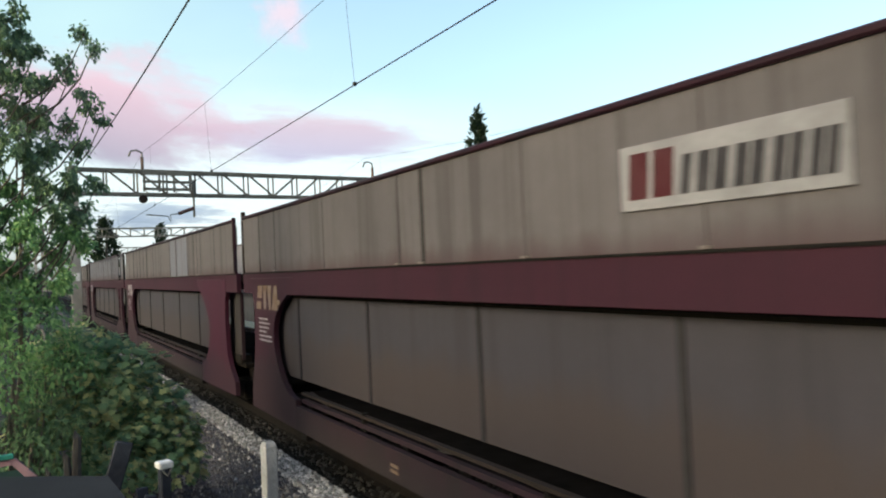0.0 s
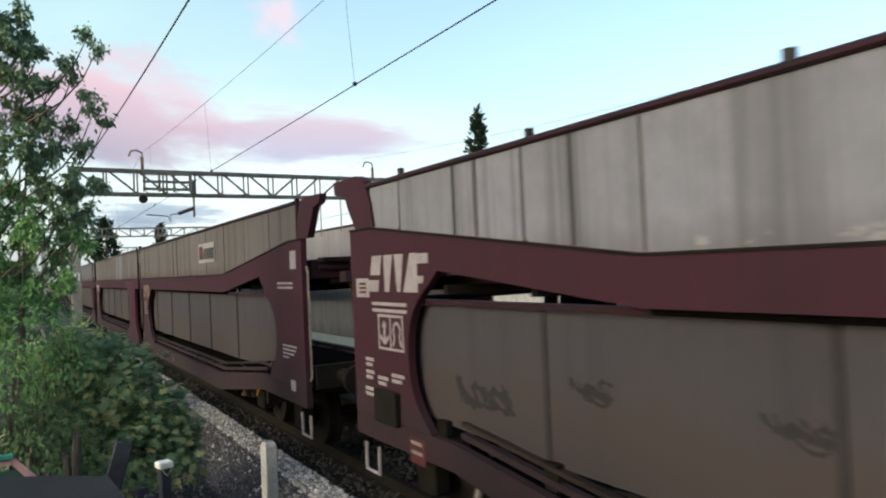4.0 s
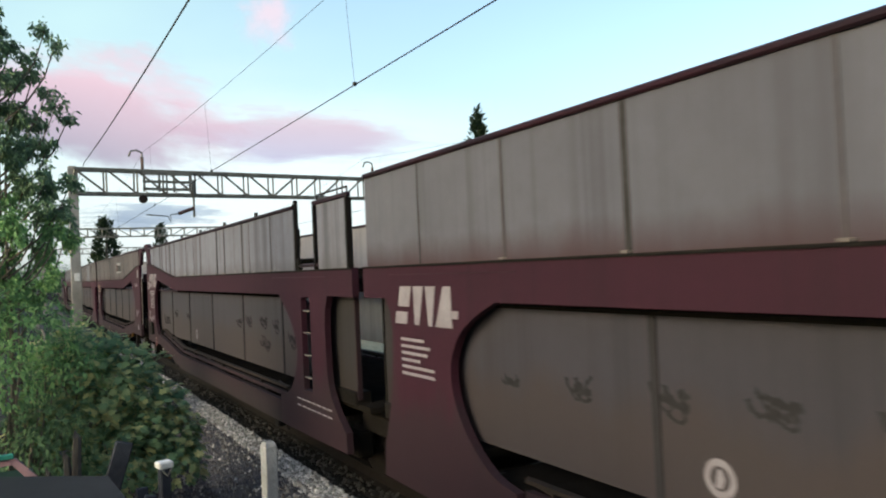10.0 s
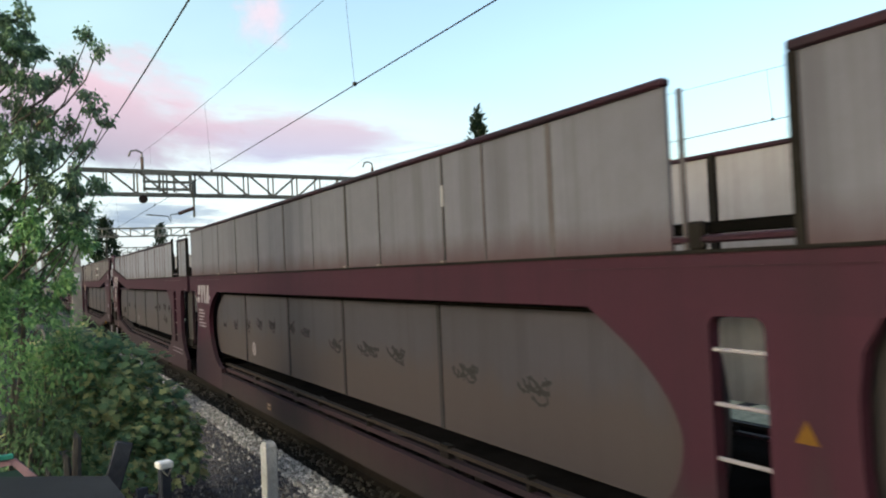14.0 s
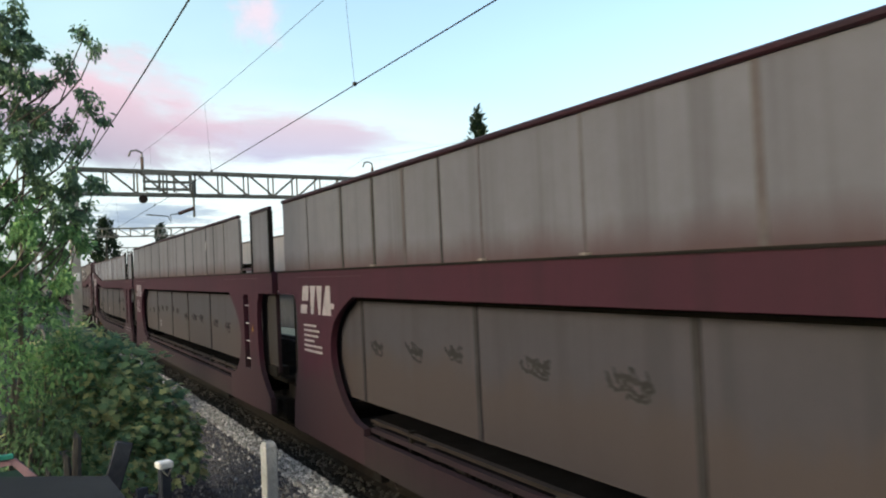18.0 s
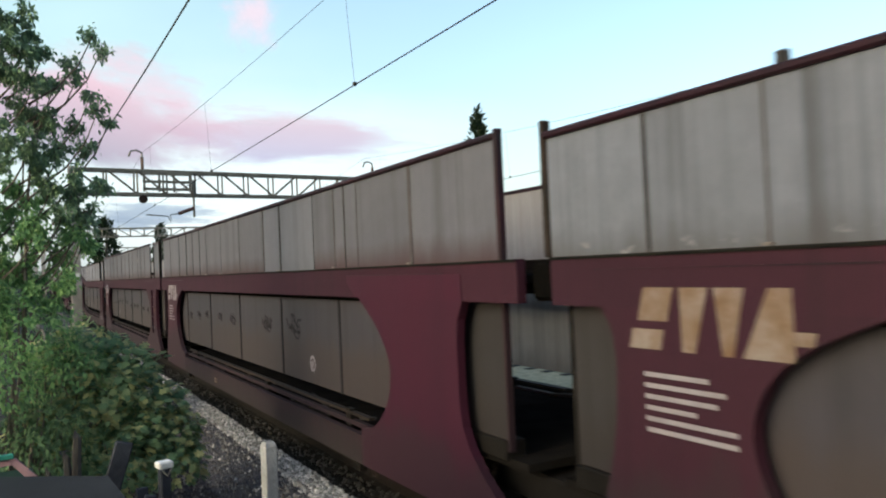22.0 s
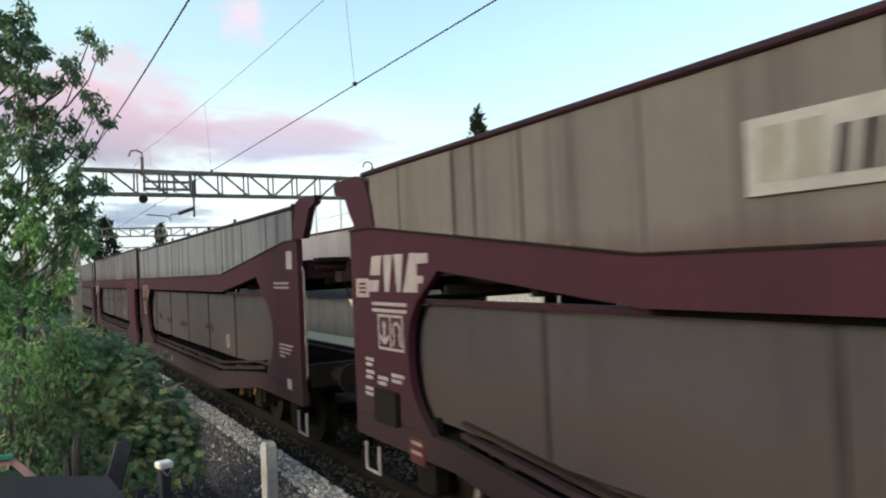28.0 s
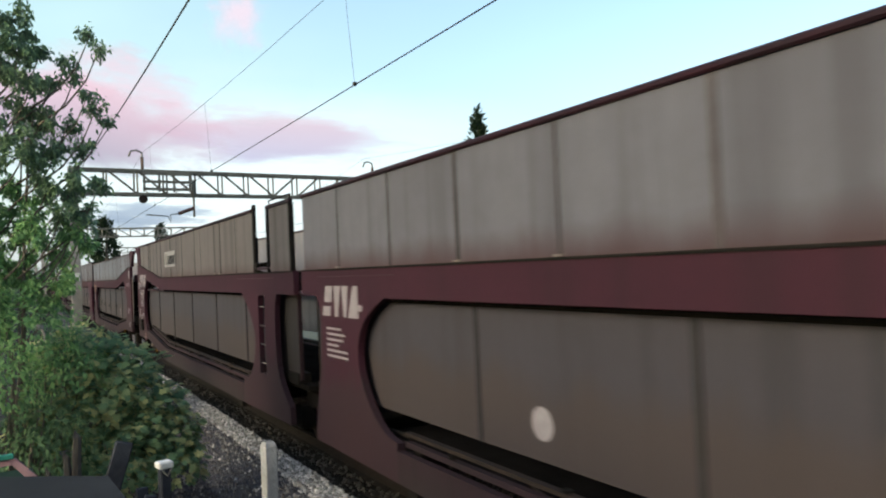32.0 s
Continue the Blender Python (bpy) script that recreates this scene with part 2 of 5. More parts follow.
LEAF_ASH = leaf_mat("dark_green_leaf", (0.0816, 0.1318, 0.0936), (0.1500, 0.2416, 0.1416), (0.2460, 0.3660, 0.1800))
LEAF_SYC = leaf_mat("sycamore_leaf", (0.0817, 0.1588, 0.0949), (0.2002, 0.3051, 0.1595), (0.4902, 0.4682, 0.2242))
LEAF_FERN = leaf_mat("bright_undergrowth_leaf", (0.0850, 0.1767, 0.0765), (0.1750, 0.3301, 0.1326), (0.3000, 0.4836, 0.1938))
LEAF_DARK = leaf_mat("conifer_needles", (0.010, 0.022, 0.012), (0.018, 0.036, 0.018), (0.028, 0.048, 0.024))
LEAF_HEDGE = leaf_mat("hedge_leaf", (0.040, 0.085, 0.042), (0.090, 0.165, 0.080), (0.140, 0.230, 0.110))


# ---- mesh tools ----
def mesh_ob(name, bm, mat, smooth=False):
    me = bpy.data.meshes.new(name)
    bm.normal_update()
    bm.to_mesh(me)
    bm.free()
    me.materials.append(mat)
    if smooth:
        for p in me.polygons:
            p.use_smooth = True
    return new(name, me)


def part(name, bm, mat, parent, label="", smooth=False):
    ob = mesh_ob(name, bm, mat, smooth)
    ob.parent = parent
    if label:
        tagged(ob, label)
    return ob


def share(src, parent, loc=(0, 0, 0), name=None):
    ob = new(name or src.name.split(".")[0], src.data)
    ob.parent = parent
    ob.location = loc
    return ob


def add_box(bm, x0, x1, y0, y1, z0, z1, bev=0.0):
    m = Matrix.LocRotScale(((x0 + x1) / 2, (y0 + y1) / 2, (z0 + z1) / 2), None, (abs(x1 - x0), abs(y1 - y0), abs(z1 - z0)))
    r = bmesh.ops.create_cube(bm, size=1, matrix=m)
    if bev:
        es = list({e for v in r["verts"] for e in v.link_edges})
        bmesh.ops.bevel(bm, geom=es, offset=bev, segments=1, affect="EDGES")
    return bm


def box(x0, x1, y0, y1, z0, z1, bev=0.0):
    return add_box(bmesh.new(), x0, x1, y0, y1, z0, z1, bev)


def add_bar(bm, a, b, r, seg=6):
    a, b = Vector(a), Vector(b)
    d = b - a
    m = Matrix.Translation((a + b) / 2) @ d.to_track_quat("Z", "Y").to_matrix().to_4x4()
    bmesh.ops.create_cone(bm, cap_ends=True, segments=seg, radius1=r, radius2=r, depth=d.length, matrix=m)
    return bm


def bar(a, b, r, seg=6):
    return add_bar(bmesh.new(), a, b, r, seg)


def pipe(points, radii, seg=6, bm=None):
    """One connected tube through the points, with a radius at each."""
    bm = bm or bmesh.new()
    pts = [Vector(p) for p in points]
    rings = []
    side = None
    for i, p in enumerate(pts):
        d = (pts[min(i + 1, len(pts) - 1)] - pts[max(i - 1, 0)]).normalized()
        if side is None:
            side = d.orthogonal().normalized()
        side = (side - d * side.dot(d)).normalized()
        up = d.cross(side)
        r = radii[i] if isinstance(radii, (list, tuple)) else radii
        rings.append([bm.verts.new(p + r * (math.cos(2 * math.pi * k / seg) * side + math.sin(2 * math.pi * k / seg) * up)) for k in range(seg)])
    for a, c in zip(rings, rings[1:]):
        for k in range(seg):
            j = (k + 1) % seg
            bm.faces.new((a[k], a[j], c[j], c[k]))
    bm.faces.new(list(reversed(rings[0])))
    bm.faces.new(rings[-1])
    return bm


def tube(points, r, seg=6):
    return pipe(points, r, seg)


def plate(pts, x0, x1, bm=None, bev=0.0):
    """A flat plate: the outline (l, z) runs along the wagon, its thickness from x0 to x1."""
    bm = bm or bmesh.new()
    a = [bm.verts.new((x0, -l, z)) for l, z in pts]
    f = bm.faces.new(a)
    r = bmesh.ops.extrude_face_region(bm, geom=[f])
    vs = [v for v in r["geom"] if isinstance(v, bmesh.types.BMVert)]
    bmesh.ops.translate(bm, verts=vs, vec=(x1 - x0, 0, 0))
    bmesh.ops.recalc_face_normals(bm, faces=bm.faces)
    return bm


def arc(cx, cz, rx, rz, a0, a1, n=6):
    return [(cx + rx * math.cos(radians(a0 + (a1 - a0) * i / n)), cz + rz * math.sin(radians(a0 + (a1 - a0) * i / n))) for i in range(n + 1)]


def soften(pts, rounds=2):
    """Corner cutting: an open line with its corners rounded off, both ends kept."""
    for _ in range(rounds):
        out = [pts[0]]
        for (a, c), (d, e) in zip(pts, pts[1:]):
            out += [(0.75 * a + 0.25 * d, 0.75 * c + 0.25 * e), (0.25 * a + 0.75 * d, 0.25 * c + 0.75 * e)]
        pts = out + [pts[-1]]
    return pts


# ---- the train ----
BEAM_T, BEAM_B = 2.28, 1.985
LENGTH = {"A": 14.25, "B": 14.45, "C": 14.42, "D": 14.28}
SCREEN = {"A": (0.45, 12.28), "B": (0.09, 12.60), "C": (0.09, 14.25), "D": (0.22, 14.06)}
RECESS = {"A": 13.42, "B": 13.70, "C": 13.52}
EDGE = {"A": 13.34, "B": 13.57, "C": 13.67}
LEAD = {"B": 0.55, "C": 0.50, "D": 0.69}
BEAM_FROM = {"B": 0.05, "C": -0.14, "D": 0.25}
BEAM_TO = {"A": 14.17, "B": 14.35, "C": 14.50}
GAP = {"B": (-0.22, 0.04), "C": (-0.39, -0.15), "D": (-0.11, 0.24)}
# joints of the upper screens and of the lower side sheets, from each unit's front
UPPER = {"A": (1.08, 2.02, 2.32, 2.92, 3.43, 4.02, 5.36, 6.14, 6.76, 8.10, 8.65, 9.80, 10.23, 11.3),
         "B": (1.2, 2.45, 3.65, 4.9, 6.1, 7.2, 8.2, 9.03, 10.24, 10.83, 11.6),
         "C": (1.0, 2.05, 2.85, 3.5, 4.16, 4.77, 5.9, 7.1, 8.42, 9.18, 10.47, 11.12, 11.42, 11.75, 12.9),
         "D": (1.06, 1.80, 3.62, 5.50, 5.94, 7.40, 8.9, 10.3, 11.6, 12.9)}
LOWER_CUTS = {"A": (2.95, 5.0, 7.14, 9.33, 11.37), "B": (3.70, 5.84, 7.76, 9.9), "C": (2.27, 4.46, 6.60, 8.80, 10.90), "D": (2.35, 4.50, 6.60, 8.60, 10.60)}
SLOT = {"A": (12.55, 12.86), "B": (12.83, 13.14)}


def beam_top(kind, l):
    n = LENGTH[kind]
    d = l if kind == "A" else n - l if kind == "D" else 99
    return 2.65 if d < 0.5 else 2.65 - 0.37 * (d - 0.5) / 3.5 if d < 4.0 else BEAM_T


def sill_low(kind, l):
    """Lower edge of the sill: it rises towards an outer end and only a little towards a joint."""
    n = LENGTH[kind]
    out = l if kind == "A" else n - l if kind == "D" else 99
    near_joint = min(l if kind != "A" else 99, n - l if kind != "D" else 99)
    z = 0.34 + 0.03 * max(0.0, 1 - near_joint / 3.0)
    if out < 4.5:
        z = max(z, 0.66 - 0.32 * max(0.0, (out - 1.9) / 2.6))
    return z


def sill_top(kind, l):
    """Upper edge of the sill."""
    n = LENGTH[kind]
    out = l if kind == "A" else n - l if kind == "D" else 99
    return max(sill_low(kind, l) + 0.22, 0.63 + 0.25 * min(1.0, max(0.0, (4.5 - out) / 2.6)))


def sheet_foot(kind, l, near):
    return max(0.92, sill_top(kind, l) + 0.09) + (0 if near else 0.06)


def scribble(rnd, w, h, n=14):
    """A looping line like a hurried spray-can tag."""
    pts = []
    for i in range(n):
        x = w * i / n + rnd.uniform(0.10, 0.16) * w * math.cos(2.2 * i)
        z = h * (0.5 + 0.5 * math.sin(1.9 * i + rnd.uniform(-0.5, 0.5))) * rnd.uniform(0.5, 1.0)
        pts.append((x, z))
    return soften(pts, 2)


def ribbon(pts, width, l0, z0, x):
    bm = bmesh.new()
    edge = []
    for i, (a, c) in enumerate(pts):
        p, q = pts[max(i - 1, 0)], pts[min(i + 1, len(pts) - 1)]
        d = Vector((q[0] - p[0], q[1] - p[1]))
        d = d.normalized() if d.length > 1e-5 else Vector((1, 0))
        s = width * (0.5 + 0.35 * math.sin(2.7 * i)) * Vector((-d.y, d.x)) / 2
        edge.append([bm.verts.new((x, -(l0 + a + k * s.x), z0 + c + k * s.y)) for k in (-1, 1)])
    for (a, c), (d, e) in zip(edge, edge[1:]):
        bm.faces.new((a, c, e, d))
    return bm


def company_mark(parent, l0, z0, size, x, mat, label):
    """The owner's mark, as plain slanted blocks, wedges and a short bar."""
    h = 0.325
    blocks = (((0.03, 0.150), (0.24, 0.150), (0.29, h), (0.08, h)), ((-0.04, 0.0), (0.185, 0.0), (0.215, 0.105), (-0.01, 0.105)),
              ((0.335, 0.0), (0.415, 0.0), (0.51, h), (0.33, h)), ((0.585, 0.0), (0.645, 0.0), (0.72, h), (0.545, h)),
              ((0.70, 0.0), (0.97, 0.0), (0.965, h), (0.85, h)), ((0.975, 0.075), (1.06, 0.075), (1.075, 0.135), (0.974, 0.135)))
    for i, pts in enumerate(blocks):
        part("mark_block", plate([(l0 + size * (0.04 + a), z0 + size * c) for a, c in pts], x, x - 0.004), mat, parent, label if i == 0 else "")


def text_bars(parent, l0, z0, rows, x, mat, pitch=0.055, h=0.028, name="text_bar"):
    for i, w in enumerate(rows):
        z = z0 - i * pitch
        part(name, plate([(l0, z - h), (l0 + w, z - h), (l0 + w, z), (l0, z)], x, x - 0.004), mat, parent)


def picture_board(parent, l0, z0, w, h, x, mat):
    """A framed pictogram: four frame strips and a plain symbol."""
    t = 0.022
    for r in ((0, 0, w, t), (0, h - t, w, h), (0, t, t, h - t), (w - t, t, w, h - t), (w / 2 - t / 2, t, w / 2 + t / 2, h - t)):
        part("board_edge", plate([(l0 + r[0], z0 + r[1]), (l0 + r[2], z0 + r[1]), (l0 + r[2], z0 + r[3]), (l0 + r[0], z0 + r[3])], x, x - 0.004), mat, parent)
    c = l0 + w * 0.25
    part("symbol", plate([(c - 0.018, z0 + 0.08), (c + 0.018, z0 + 0.08), (c + 0.018, z0 + 0.215), (c + 0.05, z0 + 0.205), (c, z0 + 0.265), (c - 0.05, z0 + 0.205), (c - 0.018, z0 + 0.215)], x, x - 0.004), mat, parent)
    for k in (-1, 1):
        part("symbol", plate([(c, z0 + 0.045), (c + k * 0.095, z0 + 0.10), (c + k * 0.095, z0 + 0.145), (c + k * 0.02, z0 + 0.092), (c, z0 + 0.092)][::k], x - 0.001, x - 0.004), mat, parent)
    c = l0 + w * 0.75
    bm = bmesh.new()
    for k in range(14):
        a0, a1 = radians(-60 + 300 * k / 14), radians(-60 + 300 * (k + 1) / 14)
        q = [(0.085, a0), (0.085, a1), (0.055, a1), (0.055, a0)]
        bm.faces.new([bm.verts.new((x - 0.003, -(c + r * math.cos(a)), z0 + 0.18 + r * math.sin(a))) for r, a in q])
    part("symbol", bm, mat, parent)
    for s in (-1, 1):
        part("symbol", plate([(c + s * 0.04, z0 + 0.11), (c + s * 0.065, z0 + 0.11), (c + s * 0.10, z0 + 0.045), (c + s * 0.07, z0 + 0.045)], x, x - 0.004), mat, parent)


def disc_mark(parent, l, z, r, x):
    ring = bmesh.new()
    for i in range(24):
        a0, a1 = i * math.pi / 12, (i + 1) * math.pi / 12
        q = [(r * math.cos(a0), r * math.sin(a0)), (r * math.cos(a1), r * math.sin(a1)), (0.62 * r * math.cos(a1), 0.62 * r * math.sin(a1)), (0.62 * r * math.cos(a0), 0.62 * r * math.sin(a0))]
        ring.faces.new([ring.verts.new((x, -(l + p), z + s)) for p, s in q])
    part("disc_mark", ring, WHITE, parent, "worn white painted ring")
    part("disc_mark", plate([(l - 0.3 * r, z - 0.45 * r), (l + 0.1 * r, z - 0.5 * r), (l + 0.35 * r, z), (l + 0.1 * r, z + 0.5 * r), (l - 0.1 * r, z + 0.45 * r)], x, x - 0.003), WHITE, parent)


def wagon(kind, screen_mat, seed, marks, TOP):
    """One unit of an articulated double-deck car carrier. A and D have an outer end with raised arms, the others rest on shared bogies."""
    n = LENGTH[kind]
    rnd = random.Random(seed)
    w = new("car_carrier_wagon")
    for side in (-1, 1):
        near = side < 0
        xo = side * HALF_W
        xi = side * (HALF_W - 0.07)
        xm = side * (HALF_W - 0.14)
        # the far frame takes the red with interior shade painted in
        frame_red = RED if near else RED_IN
        # ---- long top beam of the side frame
        be, en = BEAM_FROM.get(kind, 0.0), BEAM_TO.get(kind, n)
        ls = [0.0, 0.5, 4.0, en] if kind == "A" else [be, n - 4.0, n - 0.5, n] if kind == "D" else [be, en]
        upper = [(l, beam_top(kind, l)) for l in ls]
        if kind == "A":
            lower = [(en, BEAM_B), (4.0, BEAM_B), (1.77, 2.22), (1.42, 1.99), (0.0, 1.99)]
        elif kind == "D":
            lower = [(n, 1.99), (n - 1.60, 1.99), (n - 1.84, 2.22), (n - 4.05, BEAM_B), (be, BEAM_B)]
        else:
            lower = [(en, BEAM_B), (be, BEAM_B)]
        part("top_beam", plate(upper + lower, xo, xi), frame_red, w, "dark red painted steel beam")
        part("beam_ledge", plate([(l, z) for l, z in upper] + [(l, z - 0.018) for l, z in reversed(upper)], xo, xo + side * 0.012), BLACK, w)
        # ---- sill, lower between the bogies
        ka = 0.0 if kind == "A" else 2.5
        kb = n if kind == "D" else RECESS[kind] - 1.80
        ks = sorted([ka, kb] + [k for k in (1.9, 3.0, 4.5, n - 4.5, n - 3.0, n - 1.9) if ka < k < kb])
        lowz = [sill_low(kind, k) for k in ks]
        part("sill", plate([(k, z) for k, z in zip(ks, lowz)] + [(k, sill_top(kind, k) - 0.001) for k in reversed(ks)], xo, xi), RED_DIRTY, w, "grimy red fish-bellied sill")
        for dz, t in ((0.03, 0.045), (0.13, 0.028)):
            ke = [k for k in ks if (k if kind == "A" else n - k if kind == "D" else 9) > 1.5]
            part("deck_edge_rail", plate([(k, sill_top(kind, k) + dz) for k in ke] + [(k, sill_top(kind, k) + dz + t) for k in reversed(ke)], xi - side * 0.01, xm), DARK if dz > 0.1 else RED_DIRTY, w)
        for l in (2.75, n - 2.9):
            z = sill_low(kind, l)
            part("jacking_pad", box(xo - side * 0.005, xi - side * 0.03, -l - 0.09, -l + 0.09, z - 0.09, z - 0.001, 0.01), BLACK, w)
            part("lashing_eye", tube([(xo - side * 0.02, -l - 0.5, z), (xo - side * 0.02, -l - 0.47, z - 0.06), (xo - side * 0.02, -l - 0.41, z - 0.06), (xo - side * 0.02, -l - 0.38, z)], 0.012), DARK, w)
        # ---- pillars at both ends
        if kind == "A":
            win_f = [(1.42, 1.99), (1.24, 1.80), (1.18, 1.50), (1.24, 1.15), (1.55, 0.89)]
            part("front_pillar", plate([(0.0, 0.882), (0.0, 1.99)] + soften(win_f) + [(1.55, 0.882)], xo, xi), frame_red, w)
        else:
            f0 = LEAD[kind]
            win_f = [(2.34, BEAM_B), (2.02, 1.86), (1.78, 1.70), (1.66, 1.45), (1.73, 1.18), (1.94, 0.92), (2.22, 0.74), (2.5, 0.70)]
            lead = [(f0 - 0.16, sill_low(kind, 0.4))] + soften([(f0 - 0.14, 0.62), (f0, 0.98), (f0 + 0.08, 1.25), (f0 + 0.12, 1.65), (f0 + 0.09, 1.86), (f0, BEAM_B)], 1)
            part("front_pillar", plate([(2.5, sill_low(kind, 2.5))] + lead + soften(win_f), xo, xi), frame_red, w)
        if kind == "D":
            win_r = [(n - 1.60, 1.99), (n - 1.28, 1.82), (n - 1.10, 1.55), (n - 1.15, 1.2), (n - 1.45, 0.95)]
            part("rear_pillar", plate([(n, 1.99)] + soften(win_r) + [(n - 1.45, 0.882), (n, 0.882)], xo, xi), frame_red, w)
        else:
            e = RECESS[kind]
            g = EDGE[kind]
            cut = soften([(e - 1.75, BEAM_B), (e - 1.32, 1.72), (e - 1.06, 1.42), (e - 1.08, 1.16), (e - 1.25, 0.92), (e - 1.5, 0.75), (e - 1.8, 0.70)])
            tail = [(g + 0.52, sill_low(kind, n - 0.3))] + soften([(g + 0.50, 0.58), (g + 0.26, 0.74), (g + 0.05, 0.96), (g - 0.01, 1.25), (g - 0.01, 1.80), (g + 0.10, BEAM_B)], 1)
            low = [(e - 1.8, sill_low(kind, e - 1.8))]
            if not near and kind in "AB":
                cut = [(l - 0.28, z) for l, z in cut]
            if kind == "C" or not near:
                part("rear_pillar", plate(cut + low + tail, xo, xi), RED_FRESH if near else frame_red, w, "fresher red painted pillar" if near else "")
                if near:
                    part("gusset_plate", plate([(e - 1.80, BEAM_B), (e - 2.02, 2.13), (e - 2.02, 2.19), (g + 0.10, 2.19), (g + 0.10, BEAM_B)], xo - 0.001, xo - 0.006), RED_FRESH, w, "fresher red gusset plate")
            else:
                s0, s1 = SLOT[kind]
                zs = sill_low(kind, s0)
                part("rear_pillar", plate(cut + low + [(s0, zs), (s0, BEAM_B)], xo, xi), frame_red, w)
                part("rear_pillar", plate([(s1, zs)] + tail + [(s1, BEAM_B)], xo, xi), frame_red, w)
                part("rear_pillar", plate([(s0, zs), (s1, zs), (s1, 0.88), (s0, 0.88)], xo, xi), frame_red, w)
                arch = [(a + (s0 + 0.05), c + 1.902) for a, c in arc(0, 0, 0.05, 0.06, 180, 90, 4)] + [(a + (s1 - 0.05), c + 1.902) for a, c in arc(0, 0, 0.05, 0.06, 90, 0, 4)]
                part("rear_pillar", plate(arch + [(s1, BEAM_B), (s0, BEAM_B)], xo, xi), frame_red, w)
                for k in range(4):
                    part("ladder_rung", bar((xo - side * 0.03, -s0, 1.02 + 0.26 * k), (xo - side * 0.03, -s1, 1.02 + 0.26 * k), 0.011), DULL_WHITE if kind == "A" else WHITE, w, "white painted ladder rung" if k == 0 else "")
        # ---- lower side sheets, set inboard of the frame
        a0, a1 = (1.30, n - 0.95) if kind == "A" else (1.75, n - 1.12) if kind == "D" else (1.75, n - 0.95)
        a1 = RECESS[kind] - 1.1 if kind in "ABC" else a1
        a0, a1 = a0 - 0.30, a1 + 0.22
        if not near and kind in "AB":
            a1 -= 0.27 if kind == "A" else 0.35
        cuts = [a0, *LOWER_CUTS[kind], a1]
        steps = len(cuts) - 1
        for k in range(steps):
            p, q = cuts[k] + 0.006, cuts[k + 1] - 0.006
            if k:
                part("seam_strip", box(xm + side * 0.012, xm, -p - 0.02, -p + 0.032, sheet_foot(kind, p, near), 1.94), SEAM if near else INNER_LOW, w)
            zb = lambda l: sheet_foot(kind, l, near)
            pts = [(p, zb(p)), (q, zb(q)), (q, 1.94), (p, 1.94)]
            if k == 0:
                pts = [(q, 1.94)] + soften([(p + 0.35, 1.94), (p + 0.08, 1.90), (p, 1.55), (p + 0.05, 1.05), (p + 0.4, zb(p + 0.4))]) + [(q, zb(q))]
            if k == steps - 1:
                pts = [(p, zb(p))] + soften([(q - 0.4, zb(q - 0.4)), (q - 0.05, 1.05), (q, 1.5), (q - 0.08, 1.90), (q - 0.4, 1.94)]) + [(p, 1.94)]
            part("lower_side_sheet", plate(pts, xm, xm - side * 0.02), LOWER if near else INNER_LOW, w, "dark streaked taupe sheet-steel side" if k == 0 else "")
        split = 4.0 if kind == "A" else n - 4.0 if kind == "D" else None
        spans = [(a0 + 0.02, a1 - 0.02, "B")] if split is None else [(a0 + 0.02, split - 0.001, "D" if kind == "A" else "B"), (split + 0.001, a1 - 0.02, "B" if kind == "A" else "D")]
        # red spans are a rail; black spans paint the shadow gap under the beam
        for p, q, tone in spans:
            part("lower_rail", plate([(p, 1.942), (q, 1.942), (q, 1.982), (p, 1.982)], xi - side * 0.004, xm - side * 0.02), RAIL_RED if tone == "D" else MATT_BLACK, w)
        for k in range(9):
            l = a0 + 0.5 + (a1 - a0 - 1.0) * k / 8 + rnd.uniform(-0.35, 0.35)
            z = sill_top(kind, l) - 0.36
            hw = rnd.choice((0.02, 0.03, 0.07))
            part("stanchion", box(xi - side * 0.012, xm, -l - hw, -l + hw, z + 0.362, z + rnd.choice((0.42, 0.48, 0.54))), BLACK, w)
        for k in range(7):
            l = a0 + 0.8 + (a1 - a0 - 2.2) * k / 6 + rnd.uniform(-0.4, 0.4)
            z = sill_top(kind, l) - 0.36
            part("lashing_bar", bar((xm - side * 0.05, -l, z + 0.44 + rnd.uniform(-0.03, 0.07)), (xm - side * 0.03, -l - rnd.uniform(0.3, 0.7), z + 0.42 + rnd.uniform(-0.03, 0.09)), rnd.uniform(0.012, 0.022), 6), rnd.choice((BLACK, DARK, RIB)), w)
        # ---- weld beads round the gusset plates
        if near:
            spans = [] if kind == "A" else [(0.64, 2.62)]
            if kind in "ABC":
                spans.append((RECESS[kind] - 2.0, RECESS[kind] - 0.02))
            for p, q in spans:
                part("weld_bead", box(xo, xo - 0.004, -q, -p, 2.192, 2.201), RAIL_RED, w)
        # ---- upper screens
        c0, c1 = SCREEN[kind]
        if not near and kind in "AB":
            c1 = n - 0.10
        joints = [c0, *UPPER[kind], c1]
        num = len(joints) - 1
        for k in range(num):
            p, q = joints[k] + 0.004, joints[k + 1] - 0.004
            mids = [m for m in ((0.5, 4.0) if kind == "A" else (n - 4.0, n - 0.5) if kind == "D" else ()) if p < m < q]
            pts = [(p, beam_top(kind, p))] + [(m, beam_top(kind, m)) for m in mids] + [(q, beam_top(kind, q)), (q, TOP), (p, TOP)]
            mat = screen_mat
            if kind == "C" and 8.4 < p < 10.4:
                mat = LIGHT
            if not near:
                mat = INNER
            off = rnd.uniform(0.0, 0.006)
            part("screen_sheet", plate(pts, xo - side * (0.030 + off), xo - side * (0.050 + off)), mat, w, "weathered painted screen sheet" if k == 0 else "")
